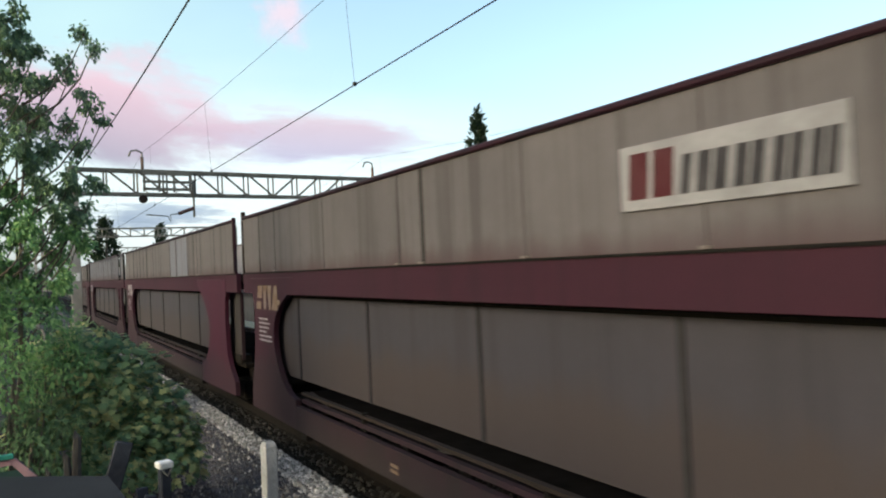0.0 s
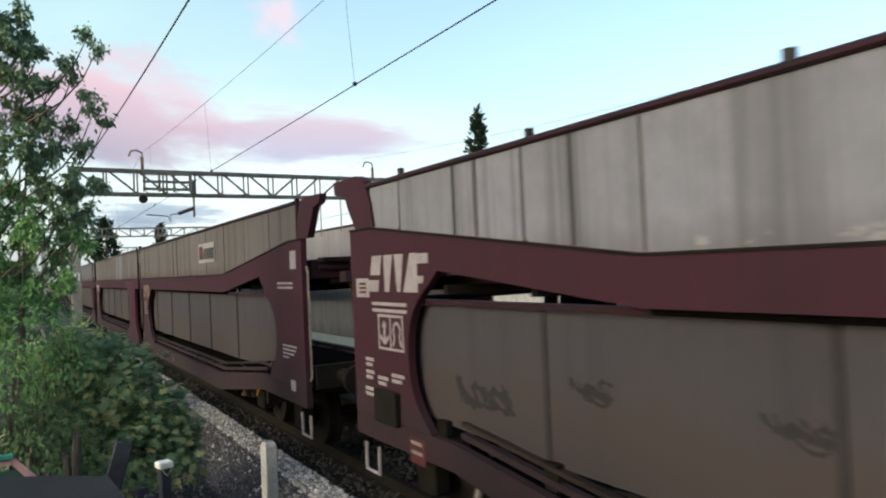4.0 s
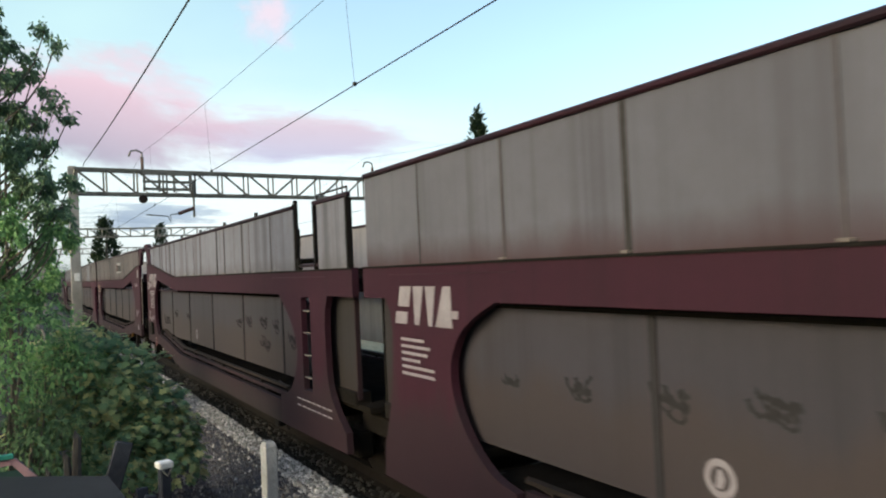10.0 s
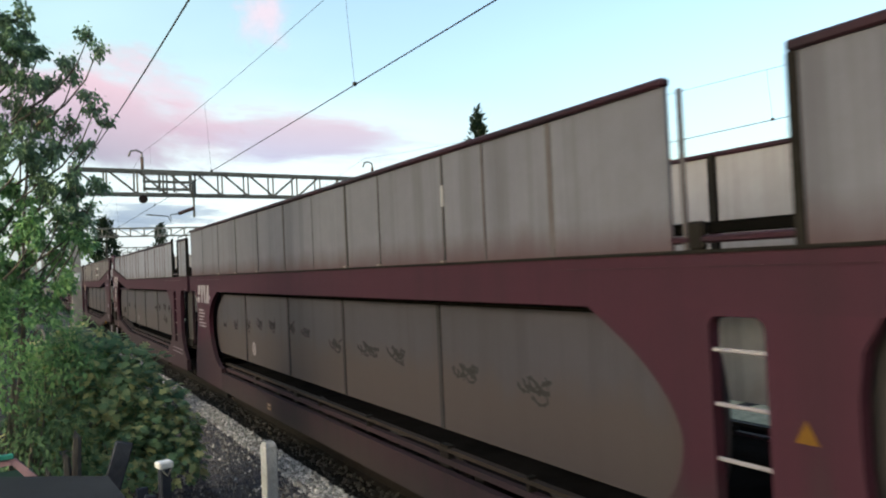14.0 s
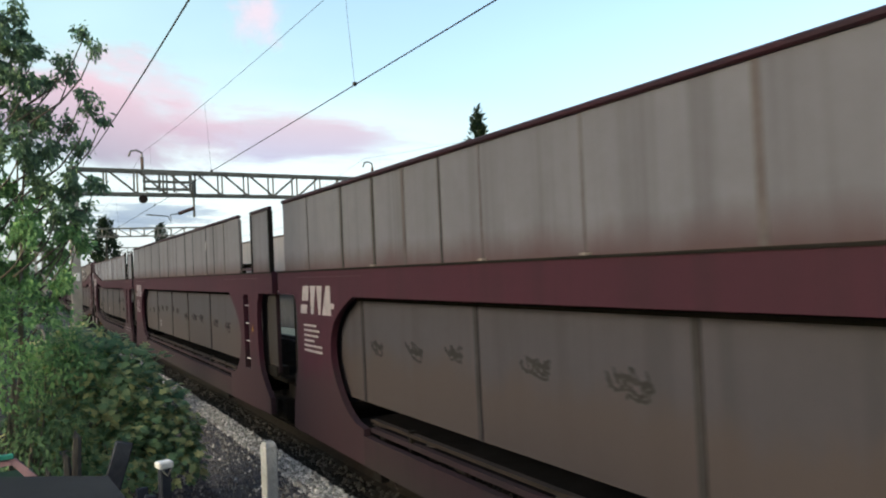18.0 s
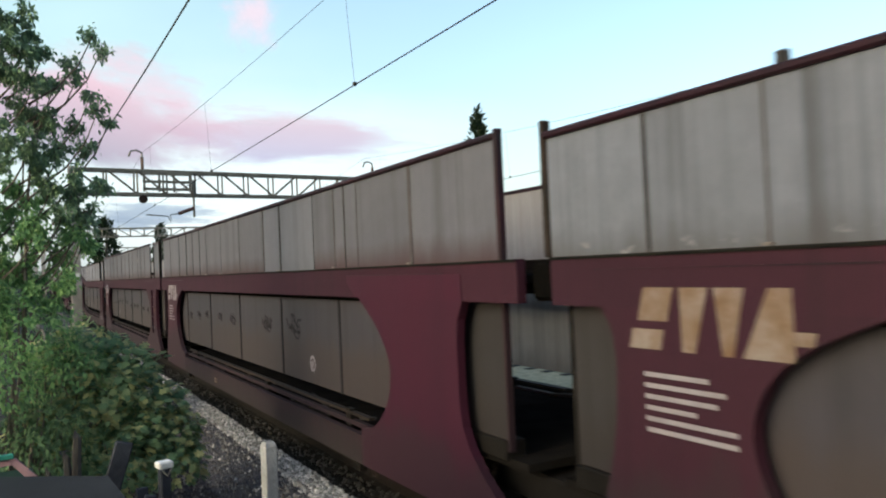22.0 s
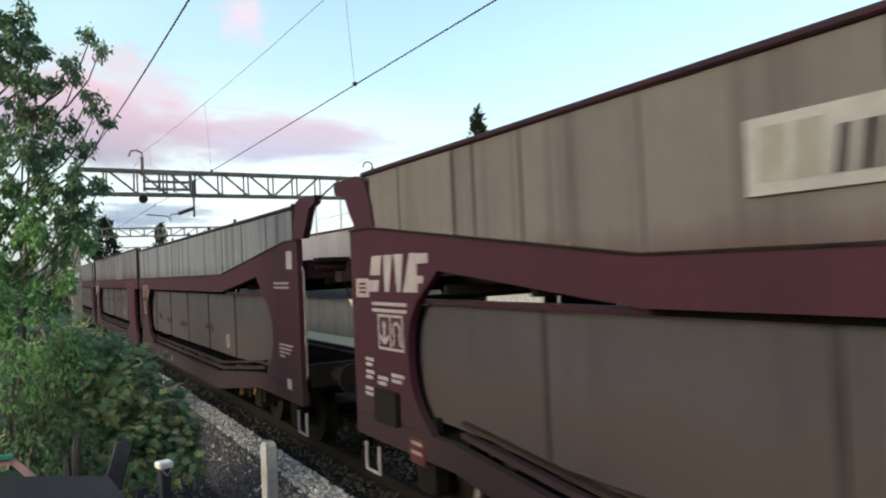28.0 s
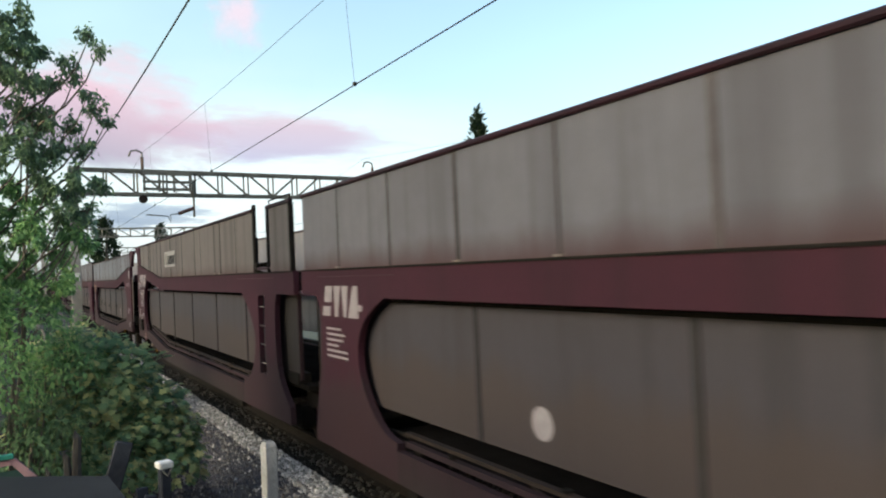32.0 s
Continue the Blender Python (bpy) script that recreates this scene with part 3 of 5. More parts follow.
            if k:
                wd = rnd.choice((0.012, 0.014, 0.022, 0.045))
                part("screen_rib", box(xo - side * 0.027, xo - side * 0.052, -p - wd + 0.01, -p + 0.012, beam_top(kind, p) + 0.002, TOP - 0.002), (rnd.choice((RIB, RIB_PALE)) if near else INNER), w)
                if near and rnd.random() < 0.4:
                    zc = beam_top(kind, p)
                    part("foot_clip", box(xo + side * 0.004, xo - side * 0.026, -p - rnd.uniform(0.015, 0.045), -p + 0.02, zc + 0.003, zc + 0.018), DULL_WHITE, w)
        ra = 0.30 if kind == "A" else 0.20 if kind == "D" else 0.09
        part("top_rail", box(xo - side * 0.075, xo - side * 0.005, -c1, -ra, TOP, TOP + 0.045, 0.012), RAIL_RED, w, "dark red top rail")
        # ---- stubs on the rail
        if screen_mat in (GREY, GREY_PALE) and near:
            for k in range(6):
                l = 1.10 + 1.90 * k if kind == "A" else 1.88 + 1.86 * k
                part("rail_stub", box(xo - side * 0.06, xo - side * 0.02, -l - 0.05, -l, TOP + 0.04, TOP + 0.10), RIB, w)
        # ---- loose screen over the joint
        if not near:
            for l in (c0 + 0.05, {"A": 10.45, "B": 10.67}.get(kind, 12.9), c1 - 0.02):
                part("screen_post", box(xo - side * 0.09, xo - side * 0.052, -l - 0.035, -l + 0.035, beam_top(kind, l), TOP + 0.02), BLACK if 10 < l < 11 else RAIL_RED, w)
        elif kind in "AB":
            l0, l1 = (13.14, 14.03) if kind == "A" else (13.35, 14.22)
            part("end_screen", plate([(l0, BEAM_T), (l1, BEAM_T), (l1, TOP - 0.02), (l0, TOP - 0.02)], xo - side * 0.03, xo - side * 0.05), screen_mat, w, "separate screen sheet above the joint")
            part("end_screen_rail", box(xo - side * 0.07, xo - side * 0.01, -l1 - 0.03, -l0 + (0.115 if kind == "A" else 0.045), TOP - 0.02, TOP + 0.03, 0.01), RAIL_RED, w)
            for l in (l0 - 0.09 if kind == "A" else l0 - 0.02, l1):
                part("screen_post", box(xo - side * 0.075, xo - side * 0.015, -l - 0.024, -l + 0.024, BEAM_T, TOP - 0.022), BLACK, w)
            if kind == "A":
                part("screen_post", box(xo - side * 0.065, xo - side * 0.015, -c1 - 0.115, -c1 - 0.065, BEAM_T, TOP + 0.10, 0.008), BLACK, w)
                part("knee_bracket", plate([(c1 + 0.02, 2.42), (c1 + 0.07, 2.40), (c1 + 0.115, 2.62), (c1 + 0.10, 2.78), (c1 + 0.03, 2.60)], xo - side * 0.062, xo - side * 0.082), BLACK, w)
                part("rail_hoop", pipe([(xo - side * 0.04, -c1 + 0.03, TOP + 0.03), (xo - side * 0.04, -c1 - 0.03, TOP + 0.055), (xo - side * 0.04, -c1 - 0.075, TOP + 0.02), (xo - side * 0.04, -c1 - 0.05, TOP - 0.30), (xo - side * 0.04, -c1 - 0.09, BEAM_T + 0.14)], 0.018, 6), BLACK, w)
            else:
                part("screen_post", box(xo - side * 0.052, xo - side * 0.026, -c1 - 0.098, -c1 - 0.072, BEAM_T, TOP - 0.03, 0.005), RIB_PALE, w)
            if kind == "A":
                part("hand_bar", tube([(xo - side * 0.04, -l0, TOP + 0.02), (xo - side * 0.04, -l0, TOP + 0.085), (xo - side * 0.04, -l1, TOP + 0.085), (xo - side * 0.04, -l1, TOP + 0.02)], 0.011), DARK, w)
            part("gap_rail", bar((xo - side * 0.04, -c1, BEAM_T + 0.05), (xo - side * 0.04, -l0, BEAM_T + 0.05), 0.02), RAIL_RED, w)
            part("gap_beam", box(xo - side * 0.13, xo - side * 0.085, -l0 - 0.10, -c1 + 0.05, BEAM_T + 0.075, BEAM_T + 0.135, 0.006), MATT_BLACK, w, "dark steel rail across the gap")
            part("gap_bracket", box(xo - side * 0.07, xo - side * 0.02, -c1 - 0.20, -c1 - 0.11, BEAM_T, BEAM_T + 0.14, 0.01), BLACK, w)
        else:
            if kind == "D":
                part("screen_post", box(xo - side * 0.075, xo - side * 0.012, -c0 + 0.002, -c0 + 0.05, BEAM_T, TOP + 0.12, 0.008), DARK, w)
            part("screen_post", box(xo - side * 0.075, xo - side * 0.015, -c1 - 0.045, -c1 - 0.002, beam_top(kind, c1) - 0.002, TOP + 0.07, 0.008), RAIL_RED, w)
        # ---- raised arm at the outer end
        if kind in "AD":
            f = (lambda l: l) if kind == "A" else (lambda l: n - l)
            out = 0.0 if kind == "A" else 0.35
            arm = [(0.55, 2.652), (0.12, 2.652), (-0.02, 2.82), (-0.14, 3.0), (-0.40, 3.04), (-0.42, 3.17), (0.18, 3.17), (0.38, 3.10), (0.50, 2.86)]
            if kind == "D":
                arm = [(0.51, 2.652), (0.13, 2.652), (0.01, 2.80), (-0.11, 2.98), (-0.30, 3.02), (-0.34, 3.11), (0.19, 3.125), (0.36, 3.09), (0.48, 2.86)]
            part("raised_arm", plate([(f(l - out), z) for l, z in arm], xo - side * 0.01, xo - side * 0.09), RED, w, "cranked red steel arm")
            tip = arm[4][0] - out + 0.06
            part("arm_chain", bar((xo - side * 0.05, -f(tip), arm[4][1]), (xo - side * 0.05, -f(tip), arm[4][1] - 0.38), 0.007, 5), DULL_WHITE, w, "thin hanging chain")
            l = f(-0.02)
            part("handrail", tube([(xo - side * 0.05, -l, 0.98), (xo - side * 0.05, -f(-0.07), 1.03), (xo - side * 0.05, -f(-0.07), 2.26), (xo - side * 0.05, -l, 2.32)], 0.013), DULL_WHITE, w, "white tubular handrail")
            st = [(xo - side * 0.06, -f(0.06), 0.56), (xo - side * 0.06, -f(0.06), 0.30), (xo - side * 0.06, -f(0.36), 0.30), (xo - side * 0.06, -f(0.36), 0.56)]
            part("footstep", tube(st, 0.018), WHITE, w, "white tubular footstep")
    # ---- decks and ends
    hw = HALF_W - 0.15
    for x0, x1 in ((-0.95, -0.50), (0.50, 0.95)):
        part("upper_deck", box(x0, x1, -n + 0.05, -0.05, 2.10, 2.16), DECK, w, "dark steel wheel track of the upper deck")
    for k in range(12):
        l = 0.4 + (n - 0.8) * k / 11
        part("deck_bearer", box(-hw, hw, -l - 0.04, -l + 0.04, 2.02, 2.098), DECK, w)
    part("lower_deck", box(-hw, hw, -n + 1.9, -1.9, 0.62, 0.68), DECK, w, "dark steel lower deck")
    for a, b in ((0.1, 1.9), (n - 1.9, n - 0.1)):
        part("end_deck", box(-hw, hw, -b, -a, 0.80, 0.86), DECK, w)
    for l in (2.6, 5.2, 7.8, 10.4, n - 2.2):
        part("cross_member", box(-hw, hw, -l - 0.06, -l + 0.06, 0.40, 0.62), BLACK, w)
    # flat side panels that close the recess beside the joint: from under the pillar to the free edge
    ends = []
    if kind != "A":
        ends.append((LEAD[kind] + 0.35, 0.24 if kind == "D" else 0.15 if kind == "B" else 0.05))
    if kind != "D":
        ends.append((EDGE[kind] - 0.30, 13.84 if kind == "A" else 14.01 if kind == "B" else 14.09))
    for a, b in ends:
        s = 1 if b > a else -1
        for side in (-1, 1):
            # far panels and edges borrow the deck's black to paint the unlit interior
            part("recess_sheet", plate([(a, 0.985), (b, 0.985), (b, 1.978), (a, 1.978)], side * (HALF_W - 0.155), side * (HALF_W - 0.175)), RECESS_GREY if side < 0 else DECK, w, "flat end panel beside the joint, coloured for the recess shade")
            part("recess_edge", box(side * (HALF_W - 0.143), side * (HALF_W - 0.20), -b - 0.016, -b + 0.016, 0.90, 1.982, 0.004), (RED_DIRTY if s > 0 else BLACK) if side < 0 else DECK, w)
            if s < 0 or side > 0:
                part("end_frame", box(side * (HALF_W - 0.205), side * 0.32, -b, -b + 0.04, 0.88, 1.985), DECK, w, "black end frame of the joint")
            part("recess_foot", box(side * (HALF_W - 0.30), side * (HALF_W - 0.12), -max(a, b), -min(a, b), 0.84, 0.983, 0.01), BLACK, w)
    if kind != "A":
        ga, gb = GAP[kind]
        part("joint_bellows", box(-1.22, 1.22, -gb, -ga, 1.995, 2.265, 0.03), MATT_BLACK, w, "black rubber cover over the joint")
        for x, z in ((0.55, 1.02), (0.95, 0.97)):
            part("joint_cable", pipe([(x, -0.9, z), (x, -0.4, z - 0.05), (x + 0.03, 0.1, z - 0.09), (x, 0.5, z - 0.03), (x, 0.9, z + 0.02)], [0.022] * 5, 6), BLACK, w)
    # outer end: headstock, buffers, cross beams
    if kind in "AD":
        f = (lambda l: l) if kind == "A" else (lambda l: n - l)
        part("headstock", box(-1.2, 1.2, -f(0.14), -f(0.0), 0.86, 1.14, 0.01), BLACK, w)
        part("end_beam", box(-1.2, 1.2, -f(0.20), -f(0.05), 2.17, 2.40, 0.01), RAIL_RED, w)
        for sx in (-0.87, 0.87):
            buf = part("buffer", bar((sx, -f(0.0), 1.0), (sx, -f(-0.42), 1.0), 0.085, 14), BLACK, w)
            part("buffer_head", bar((sx, -f(-0.42), 1.0), (sx, -f(-0.50), 1.0), 0.17, 18), BLACK, buf)
        for s in (-1, 1):
            part("deck_flap", box(s * 0.72, s * 1.12, -f(0.02), -f(-0.17), 2.37, 2.42, 0.006), BLACK, w, "short black deck flap")
            part("flap_hinge", bar((s * 0.40, -f(-0.05), 2.30), (s * 1.12, -f(-0.05), 2.30), 0.03, 8), RAIL_RED, w)
            part("flap_bracket", box(s * 0.62, s * 0.86, -f(0.0), -f(-0.20), 2.12, 2.25, 0.008), RED_DIRTY, w)
            part("bracket_web", box(s * 0.70, s * 0.74, -f(0.0), -f(-0.14), 2.252, 2.368, 0.004), RAIL_RED, w)
            if kind == "A":
                part("end_column", box(s * 1.02, s * 1.14, -f(0.10), -f(0.0), 1.142, 2.168, 0.006), BLACK, w)
            part("brake_hose", pipe([(s * 0.35, -f(0.0), 0.95), (s * 0.36, -f(-0.18), 0.80), (s * 0.34, -f(-0.30), 0.55), (s * 0.30, -f(-0.40), 0.62)], 0.022, 6), BLACK, w)
            if kind == "D":
                part("safety_strap", bar((-0.50 + s * 0.18, -f(-0.04), 1.90), (-0.50 + s * 0.13, -f(-0.06), 1.72), 0.020, 6), BELT, w, "hanging white webbing strap")
                part("strap_rope", bar((-0.50 + s * 0.24, -f(-0.02), 2.10), (-0.50 + s * 0.18, -f(-0.04), 1.90), 0.012, 6), DARK, w)
        part("flap_jack", bar((-0.34, -f(-0.12), 2.26), (0.34, -f(-0.12), 2.26), 0.075, 10), RED_DIRTY, w, "dull red lifting jack")
        if kind == "A":
            part("cross_tie", bar((-1.1, -f(0.03), 1.93), (1.1, -f(0.03), 1.93), 0.03, 6), BLACK, w)
        part("coupling_hook", tube([(0, -f(0), 1.0), (0, -f(-0.35), 1.0), (0, -f(-0.45), 0.85)], 0.04), BLACK, w)
    # ---- running gear
    axles = []
    if kind == "A":
        axles = [1.0, 2.8]
    elif kind == "D":
        axles = [0.55, n - 2.8, n - 1.0]
    if kind != "A":
        axles = axles or [0.55]
        part("articulation_frame", box(-1.0, 1.0, -1.4, 0.9, 0.52, 0.74, 0.02), BLACK, w)
        axles.append(-0.9)
    for l in axles:
        ws = part("wheelset", bar((-0.9, 0, 0), (0.9, 0, 0), 0.075, 10), BLACK, w, "worn steel wheelset")
        ws.location = (0, -l, 0.38)
        for sx in (-1, 1):
            bm = bar((sx * 0.70, 0, 0), (sx * 0.835, 0, 0), 0.38, 24)
            add_bar(bm, (sx * 0.665, 0, 0), (sx * 0.71, 0, 0), 0.41, 24)
            part("wheel", bm, BLACK, ws)
            for k in range(4):
                a = k * math.pi / 2
                part("wheel_rib", box(sx * 0.832, sx * 0.85, 0.14 * math.cos(a) - 0.03, 0.14 * math.cos(a) + 0.03, 0.14 * math.sin(a) - 0.03, 0.14 * math.sin(a) + 0.03), BLACK, ws)
        for sx in (-1, 1):
            part("axlebox", box(sx * 0.93, sx * 1.12, -l - 0.16, -l + 0.16, 0.24, 0.54, 0.03), BLACK, w)
        turning.append(ws)
    marks(w, n, rnd)
    return w


turning = []
XF = -HALF_W - 0.001
XS = -(HALF_W - 0.14) - 0.001


def tags(w, rnd, spots):
    for l, z, wd, h in spots:
        wd *= 1.12
        bm = bmesh.new()
        for width, dl, k, up, flat in ((0.050, 0.0, 9, 0.0, 0.75), (0.034, 0.15, 8, -0.02, 0.9), (0.065, 0.2, 4, 0.03, 0.4), (0.040, 0.35, 5, -0.04, 0.5)):
            extra = ribbon(scribble(rnd, wd * (1 - dl), h * flat, k), width, l - wd / 2 + dl * wd, z - 0.10 + up + rnd.uniform(-0.03, 0.03), XS - 0.002 - 0.02 * width)
            me = bpy.data.meshes.new("stroke")
            extra.to_mesh(me)
            extra.free()
            bm.from_mesh(me)
            bpy.data.meshes.remove(me)
        part("graffiti_tag", bm, SPRAY, w, "faded black sprayed scrawl")


def marks_outer(w, n, rnd):
    """Lettering on the outer end of an A unit."""
    company_mark(w, 0.40, 2.045, 1.02, XF, WHITE, "white slanted company mark")
    part("mark_bar", plate([(1.42, 2.285), (1.63, 2.285), (1.63, 2.368), (1.42, 2.368)], XF, XF - 0.004), WHITE, w)
    text_bars(w, 0.48, 1.95, [0.72, 0.72], XF, WHITE, 0.06, 0.03)
    picture_board(w, 0.60, 1.52, 0.52, 0.32, XF, WHITE)
    part("plate_sign", plate([(0.12, 1.99), (0.42, 1.99), (0.42, 2.17), (0.12, 2.17)], XF, XF - 0.004), WHITE, w, "white plate with red bars")
    text_bars(w, 0.20, 2.13, [0.16, 0.16, 0.16], XF - 0.004, BOARD_RED, 0.04, 0.022)
    for l, z, wd in ((0.28, 1.42, 0.18), (0.28, 1.30, 0.18), (0.55, 1.27, 0.22), (0.85, 1.32, 0.25), (0.25, 1.14, 0.3)):
        text_bars(w, l, z, [wd, wd * 0.8], XF, WHITE, 0.05, 0.032)
    text_bars(w, 0.45, 0.98, [0.14], XF, WHITE, 0.05, 0.10)
    for l in (2.2, 3.0):
        part("drain_spout", bar((XF + 0.05, -l, sill_low("A", l)), (XF + 0.02, -l, sill_low("A", l) - 0.11), 0.030, 10), YELLOW if l > 2.5 else DULL_WHITE, w, "worn rounded spout")
    sign = part("warning_plate", plate([(1.16, 0.60), (1.44, 0.60), (1.44, 0.82), (1.16, 0.82)], XF, XF - 0.004), BOARD_RED, w, "faded red warning plate")
    text_bars(sign, 1.19, 0.79, [0.20, 0.20], XF - 0.004, DULL_WHITE, 0.08, 0.03)
    # added box: stands in for a dark patch low on the pillar
    part("equipment_box", box(XF + 0.0, XF - 0.06, -1.0, -0.55, 0.86, 1.16, 0.01), BLACK, w, "black box added for a dark patch on the pillar")


def marks_a(w, n, rnd):
    marks_outer(w, n, rnd)
    disc_mark(w, 5.62, 1.11, 0.10, XS - 0.003)
    for width, n_pts, z in ((0.10, 11, 1.13), (0.075, 8, 1.16), (0.05, 6, 1.10)):
        part("graffiti_tag", ribbon(scribble(rnd, 0.92, 0.36, n_pts), width, 1.74, z, XS - 0.002 - 0.01 * width), SPRAY, w, "thick black sprayed scrawl")
    tags(w, rnd, [(3.4, 1.5, 0.4, 0.2), (4.8, 1.5, 0.4, 0.2), (9.05, 1.55, 0.4, 0.2), (9.65, 1.58, 0.35, 0.25), (10.45, 1.6, 0.4, 0.25), (11.05, 1.57, 0.3, 0.22), (10.5, 1.28, 0.55, 0.34), (11.75, 1.42, 0.35, 0.3)])
    for k in range(7):
        text_bars(w, n - 1.95 + 0.17 * k, 0.76, [0.13], XF, WHITE, 0.05, 0.018)
        text_bars(w, n - 1.95 + 0.17 * k, 0.68, [0.13], XF, WHITE, 0.05, 0.018)


def advert_board(w, l0, red, dark):
    b = part("advert_board", plate([(l0, 2.505), (l0 + 1.31, 2.505), (l0 + 1.31, 2.85), (l0, 2.85)], -HALF_W + 0.026, -HALF_W + 0.012), BOARD, w, "white board printed with dark red and black slanted bars")
    xs = -HALF_W + 0.011
    # two slanted bars for each printed sign, the first sign larger and partly red
    for i, (a, c) in enumerate(((0.06, 0.37), (0.42, 0.48), (0.52, 0.70), (0.74, 0.90), (0.94, 1.09), (1.12, 1.25))):
        h = 0.245 if i == 0 else 0.195
        bars = ((a, a + 0.44 * (c - a)), (a + 0.56 * (c - a), c)) if i != 1 else ((a, c),)
        for k, (p, q) in enumerate(bars):
            lean = 0.02 if i == 0 else 0.03
            part("print_bar", plate([(l0 + p, 2.56), (l0 + q, 2.56), (l0 + q + lean, 2.56 + h), (l0 + p + lean, 2.56 + h)], xs, xs - 0.003), red if i == 0 else dark, b)


def marks_e(w, n, rnd):
    marks_outer(w, n, rnd)
    advert_board(w, 4.70, FADED, BOARD_DARK)


def marks_inner(mat):
    def go(w, n, rnd):
        l0 = 0.92 if mat == WORN else 0.74
        company_mark(w, l0, 1.775, 0.99, XF, mat, "slanted company mark")
        text_bars(w, 5.2, 0.50, [0.16, 0.16], XF, WORN, 0.05, 0.03)
        text_bars(w, l0 + 0.10, 1.655, [0.42, 0.52, 0.47, 0.34, 0.58, 0.58], XF, WHITE, 0.058, 0.024)
    return go


def marks_b(w, n, rnd):
    marks_inner(WHITE)(w, n, rnd)
    disc_mark(w, 4.11, 1.14, 0.10, XS - 0.003)
    tags(w, rnd, [(2.3, 1.50, 0.22, 0.14), (3.05, 1.50, 0.26, 0.18), (3.8, 1.54, 0.3, 0.2), (4.45, 1.58, 0.3, 0.22), (5.1, 1.60, 0.32, 0.22), (5.95, 1.60, 0.3, 0.22), (6.5, 1.58, 0.35, 0.2), (7.5, 1.48, 0.4, 0.2), (8.4, 1.50, 0.55, 0.2), (9.05, 1.50, 0.4, 0.25), (10.3, 1.48, 0.4, 0.2), (11.2, 1.45, 0.4, 0.2)])
    part("pale_sticker", plate([(10.23, 2.72), (10.27, 2.72), (10.27, 2.885), (10.23, 2.885)], -HALF_W + 0.026, -HALF_W + 0.020), BOARD, w, "small torn white sticker")
    part("warning_mark", plate([(n - 1.18, 1.44), (n - 1.07, 1.44), (n - 1.125, 1.54)], XF, XF - 0.004), YELLOW, w, "yellow warning triangle")


def marks_last(w, n, rnd):
    marks_inner(WHITE)(w, n, rnd)
    part("disc_mark", plate([(4.49 + a, 1.175 + c) for a, c in arc(0, 0, 0.115, 0.115, 0, 345, 23)], XS - 0.001, XS - 0.004), WHITE, w, "worn white painted disc")


def marks_c(w, n, rnd):
    marks_inner(WHITE)(w, n, rnd)
    disc_mark(w, 9.97, 1.16, 0.10, XS - 0.003)
    tags(w, rnd, [(2.6, 1.55, 0.3, 0.2), (3.4, 1.58, 0.35, 0.2), (4.1, 1.6, 0.3, 0.22), (5.2, 1.6, 0.35, 0.22), (6.1, 1.57, 0.4, 0.25), (8.1, 1.56, 0.5, 0.35), (9.3, 1.58, 0.6, 0.42)])


def marks_outer_end(w, n):
    part("plate_sign", plate([(n - 0.42, 2.30), (n - 0.20, 2.30), (n - 0.20, 2.52), (n - 0.42, 2.52)], XF, XF - 0.004), WHITE, w, "white plate")
    text_bars(w, n - 0.98, 2.14, [0.62, 0.62], XF, WHITE, 0.055, 0.026)
    text_bars(w, n - 0.84, 1.36, [0.55, 0.50, 0.42, 0.22], XF, WHITE, 0.048, 0.022)
    text_bars(w, n - 0.56, 0.94, [0.17], XF, WHITE, 0.05, 0.13)
    for l in (n - 2.2, n - 3.0):
        part("drain_spout", bar((XF + 0.05, -l, sill_low("D", l)), (XF + 0.02, -l, sill_low("D", l) - 0.10), 0.035, 10), YELLOW, w, "yellow rounded spout")


def marks_d(w, n, rnd):
    marks_inner(WORN)(w, n, rnd)
    marks_outer_end(w, n)
    disc_mark(w, 10.04, 1.15, 0.12, XS - 0.003)
    tags(w, rnd, [(2.9, 1.35, 0.7, 0.3), (4.2, 1.3, 0.9, 0.3), (6.0, 1.3, 0.9, 0.25), (8.6, 1.35, 0.8, 0.25)])


def marks_d_board(w, n, rnd):
    marks_inner(WORN)(w, n, rnd)
    marks_outer_end(w, n)
    advert_board(w, 8.345, BOARD_RED, BOARD_DARK)


def marks_plain(w, n, rnd):
    marks_inner(WHITE)(w, n, rnd)


WAGONS = []


def add_wagon(kind, front, top, mat, seed, marks, label):
    w = wagon(kind, mat, seed, marks, top + 0.022)
    tagged(w, label, "wagon", "wagons of the car train")
    WAGONS.append((w, front))


add_wagon("A", 58.4, 3.05, BEIGE, 1, marks_plain, "dark red car carrier wagon with beige screens, raised outer end")
add_wagon("B", 43.98, 3.08, BROWN, 2, marks_plain, "dark red double-deck car carrier unit with dusty beige screens")
add_wagon("C", 29.23, 3.06, BEIGE, 3, marks_plain, "dark red double-deck car carrier unit with beige screens")
add_wagon("D", 14.56, 3.05, BEIGE, 4, marks_d_board, "dark red car carrier wagon with beige screens and white advert board")
add_wagon("A", -1.25, 3.00, GREY_PALE, 5, marks_a, "dark red car carrier wagon with pale grey screens and scrawls")
add_wagon("B", -15.65, 3.10, BROWN, 6, marks_b, "dark red car carrier unit with dusty beige screens, scrawled lower sides")
add_wagon("C", -30.40, 3.10, BROWN, 7, marks_c, "dark red car carrier unit with patched beige and grey screens")
add_wagon("D", -45.02, 3.00, GREY, 8, marks_d, "dark red car carrier wagon with pale grey screens, rusty company mark")
add_wagon("A", -60.98, 3.12, BEIGE, 9, marks_e, "dark red car carrier wagon with beige screens and faded advert board")
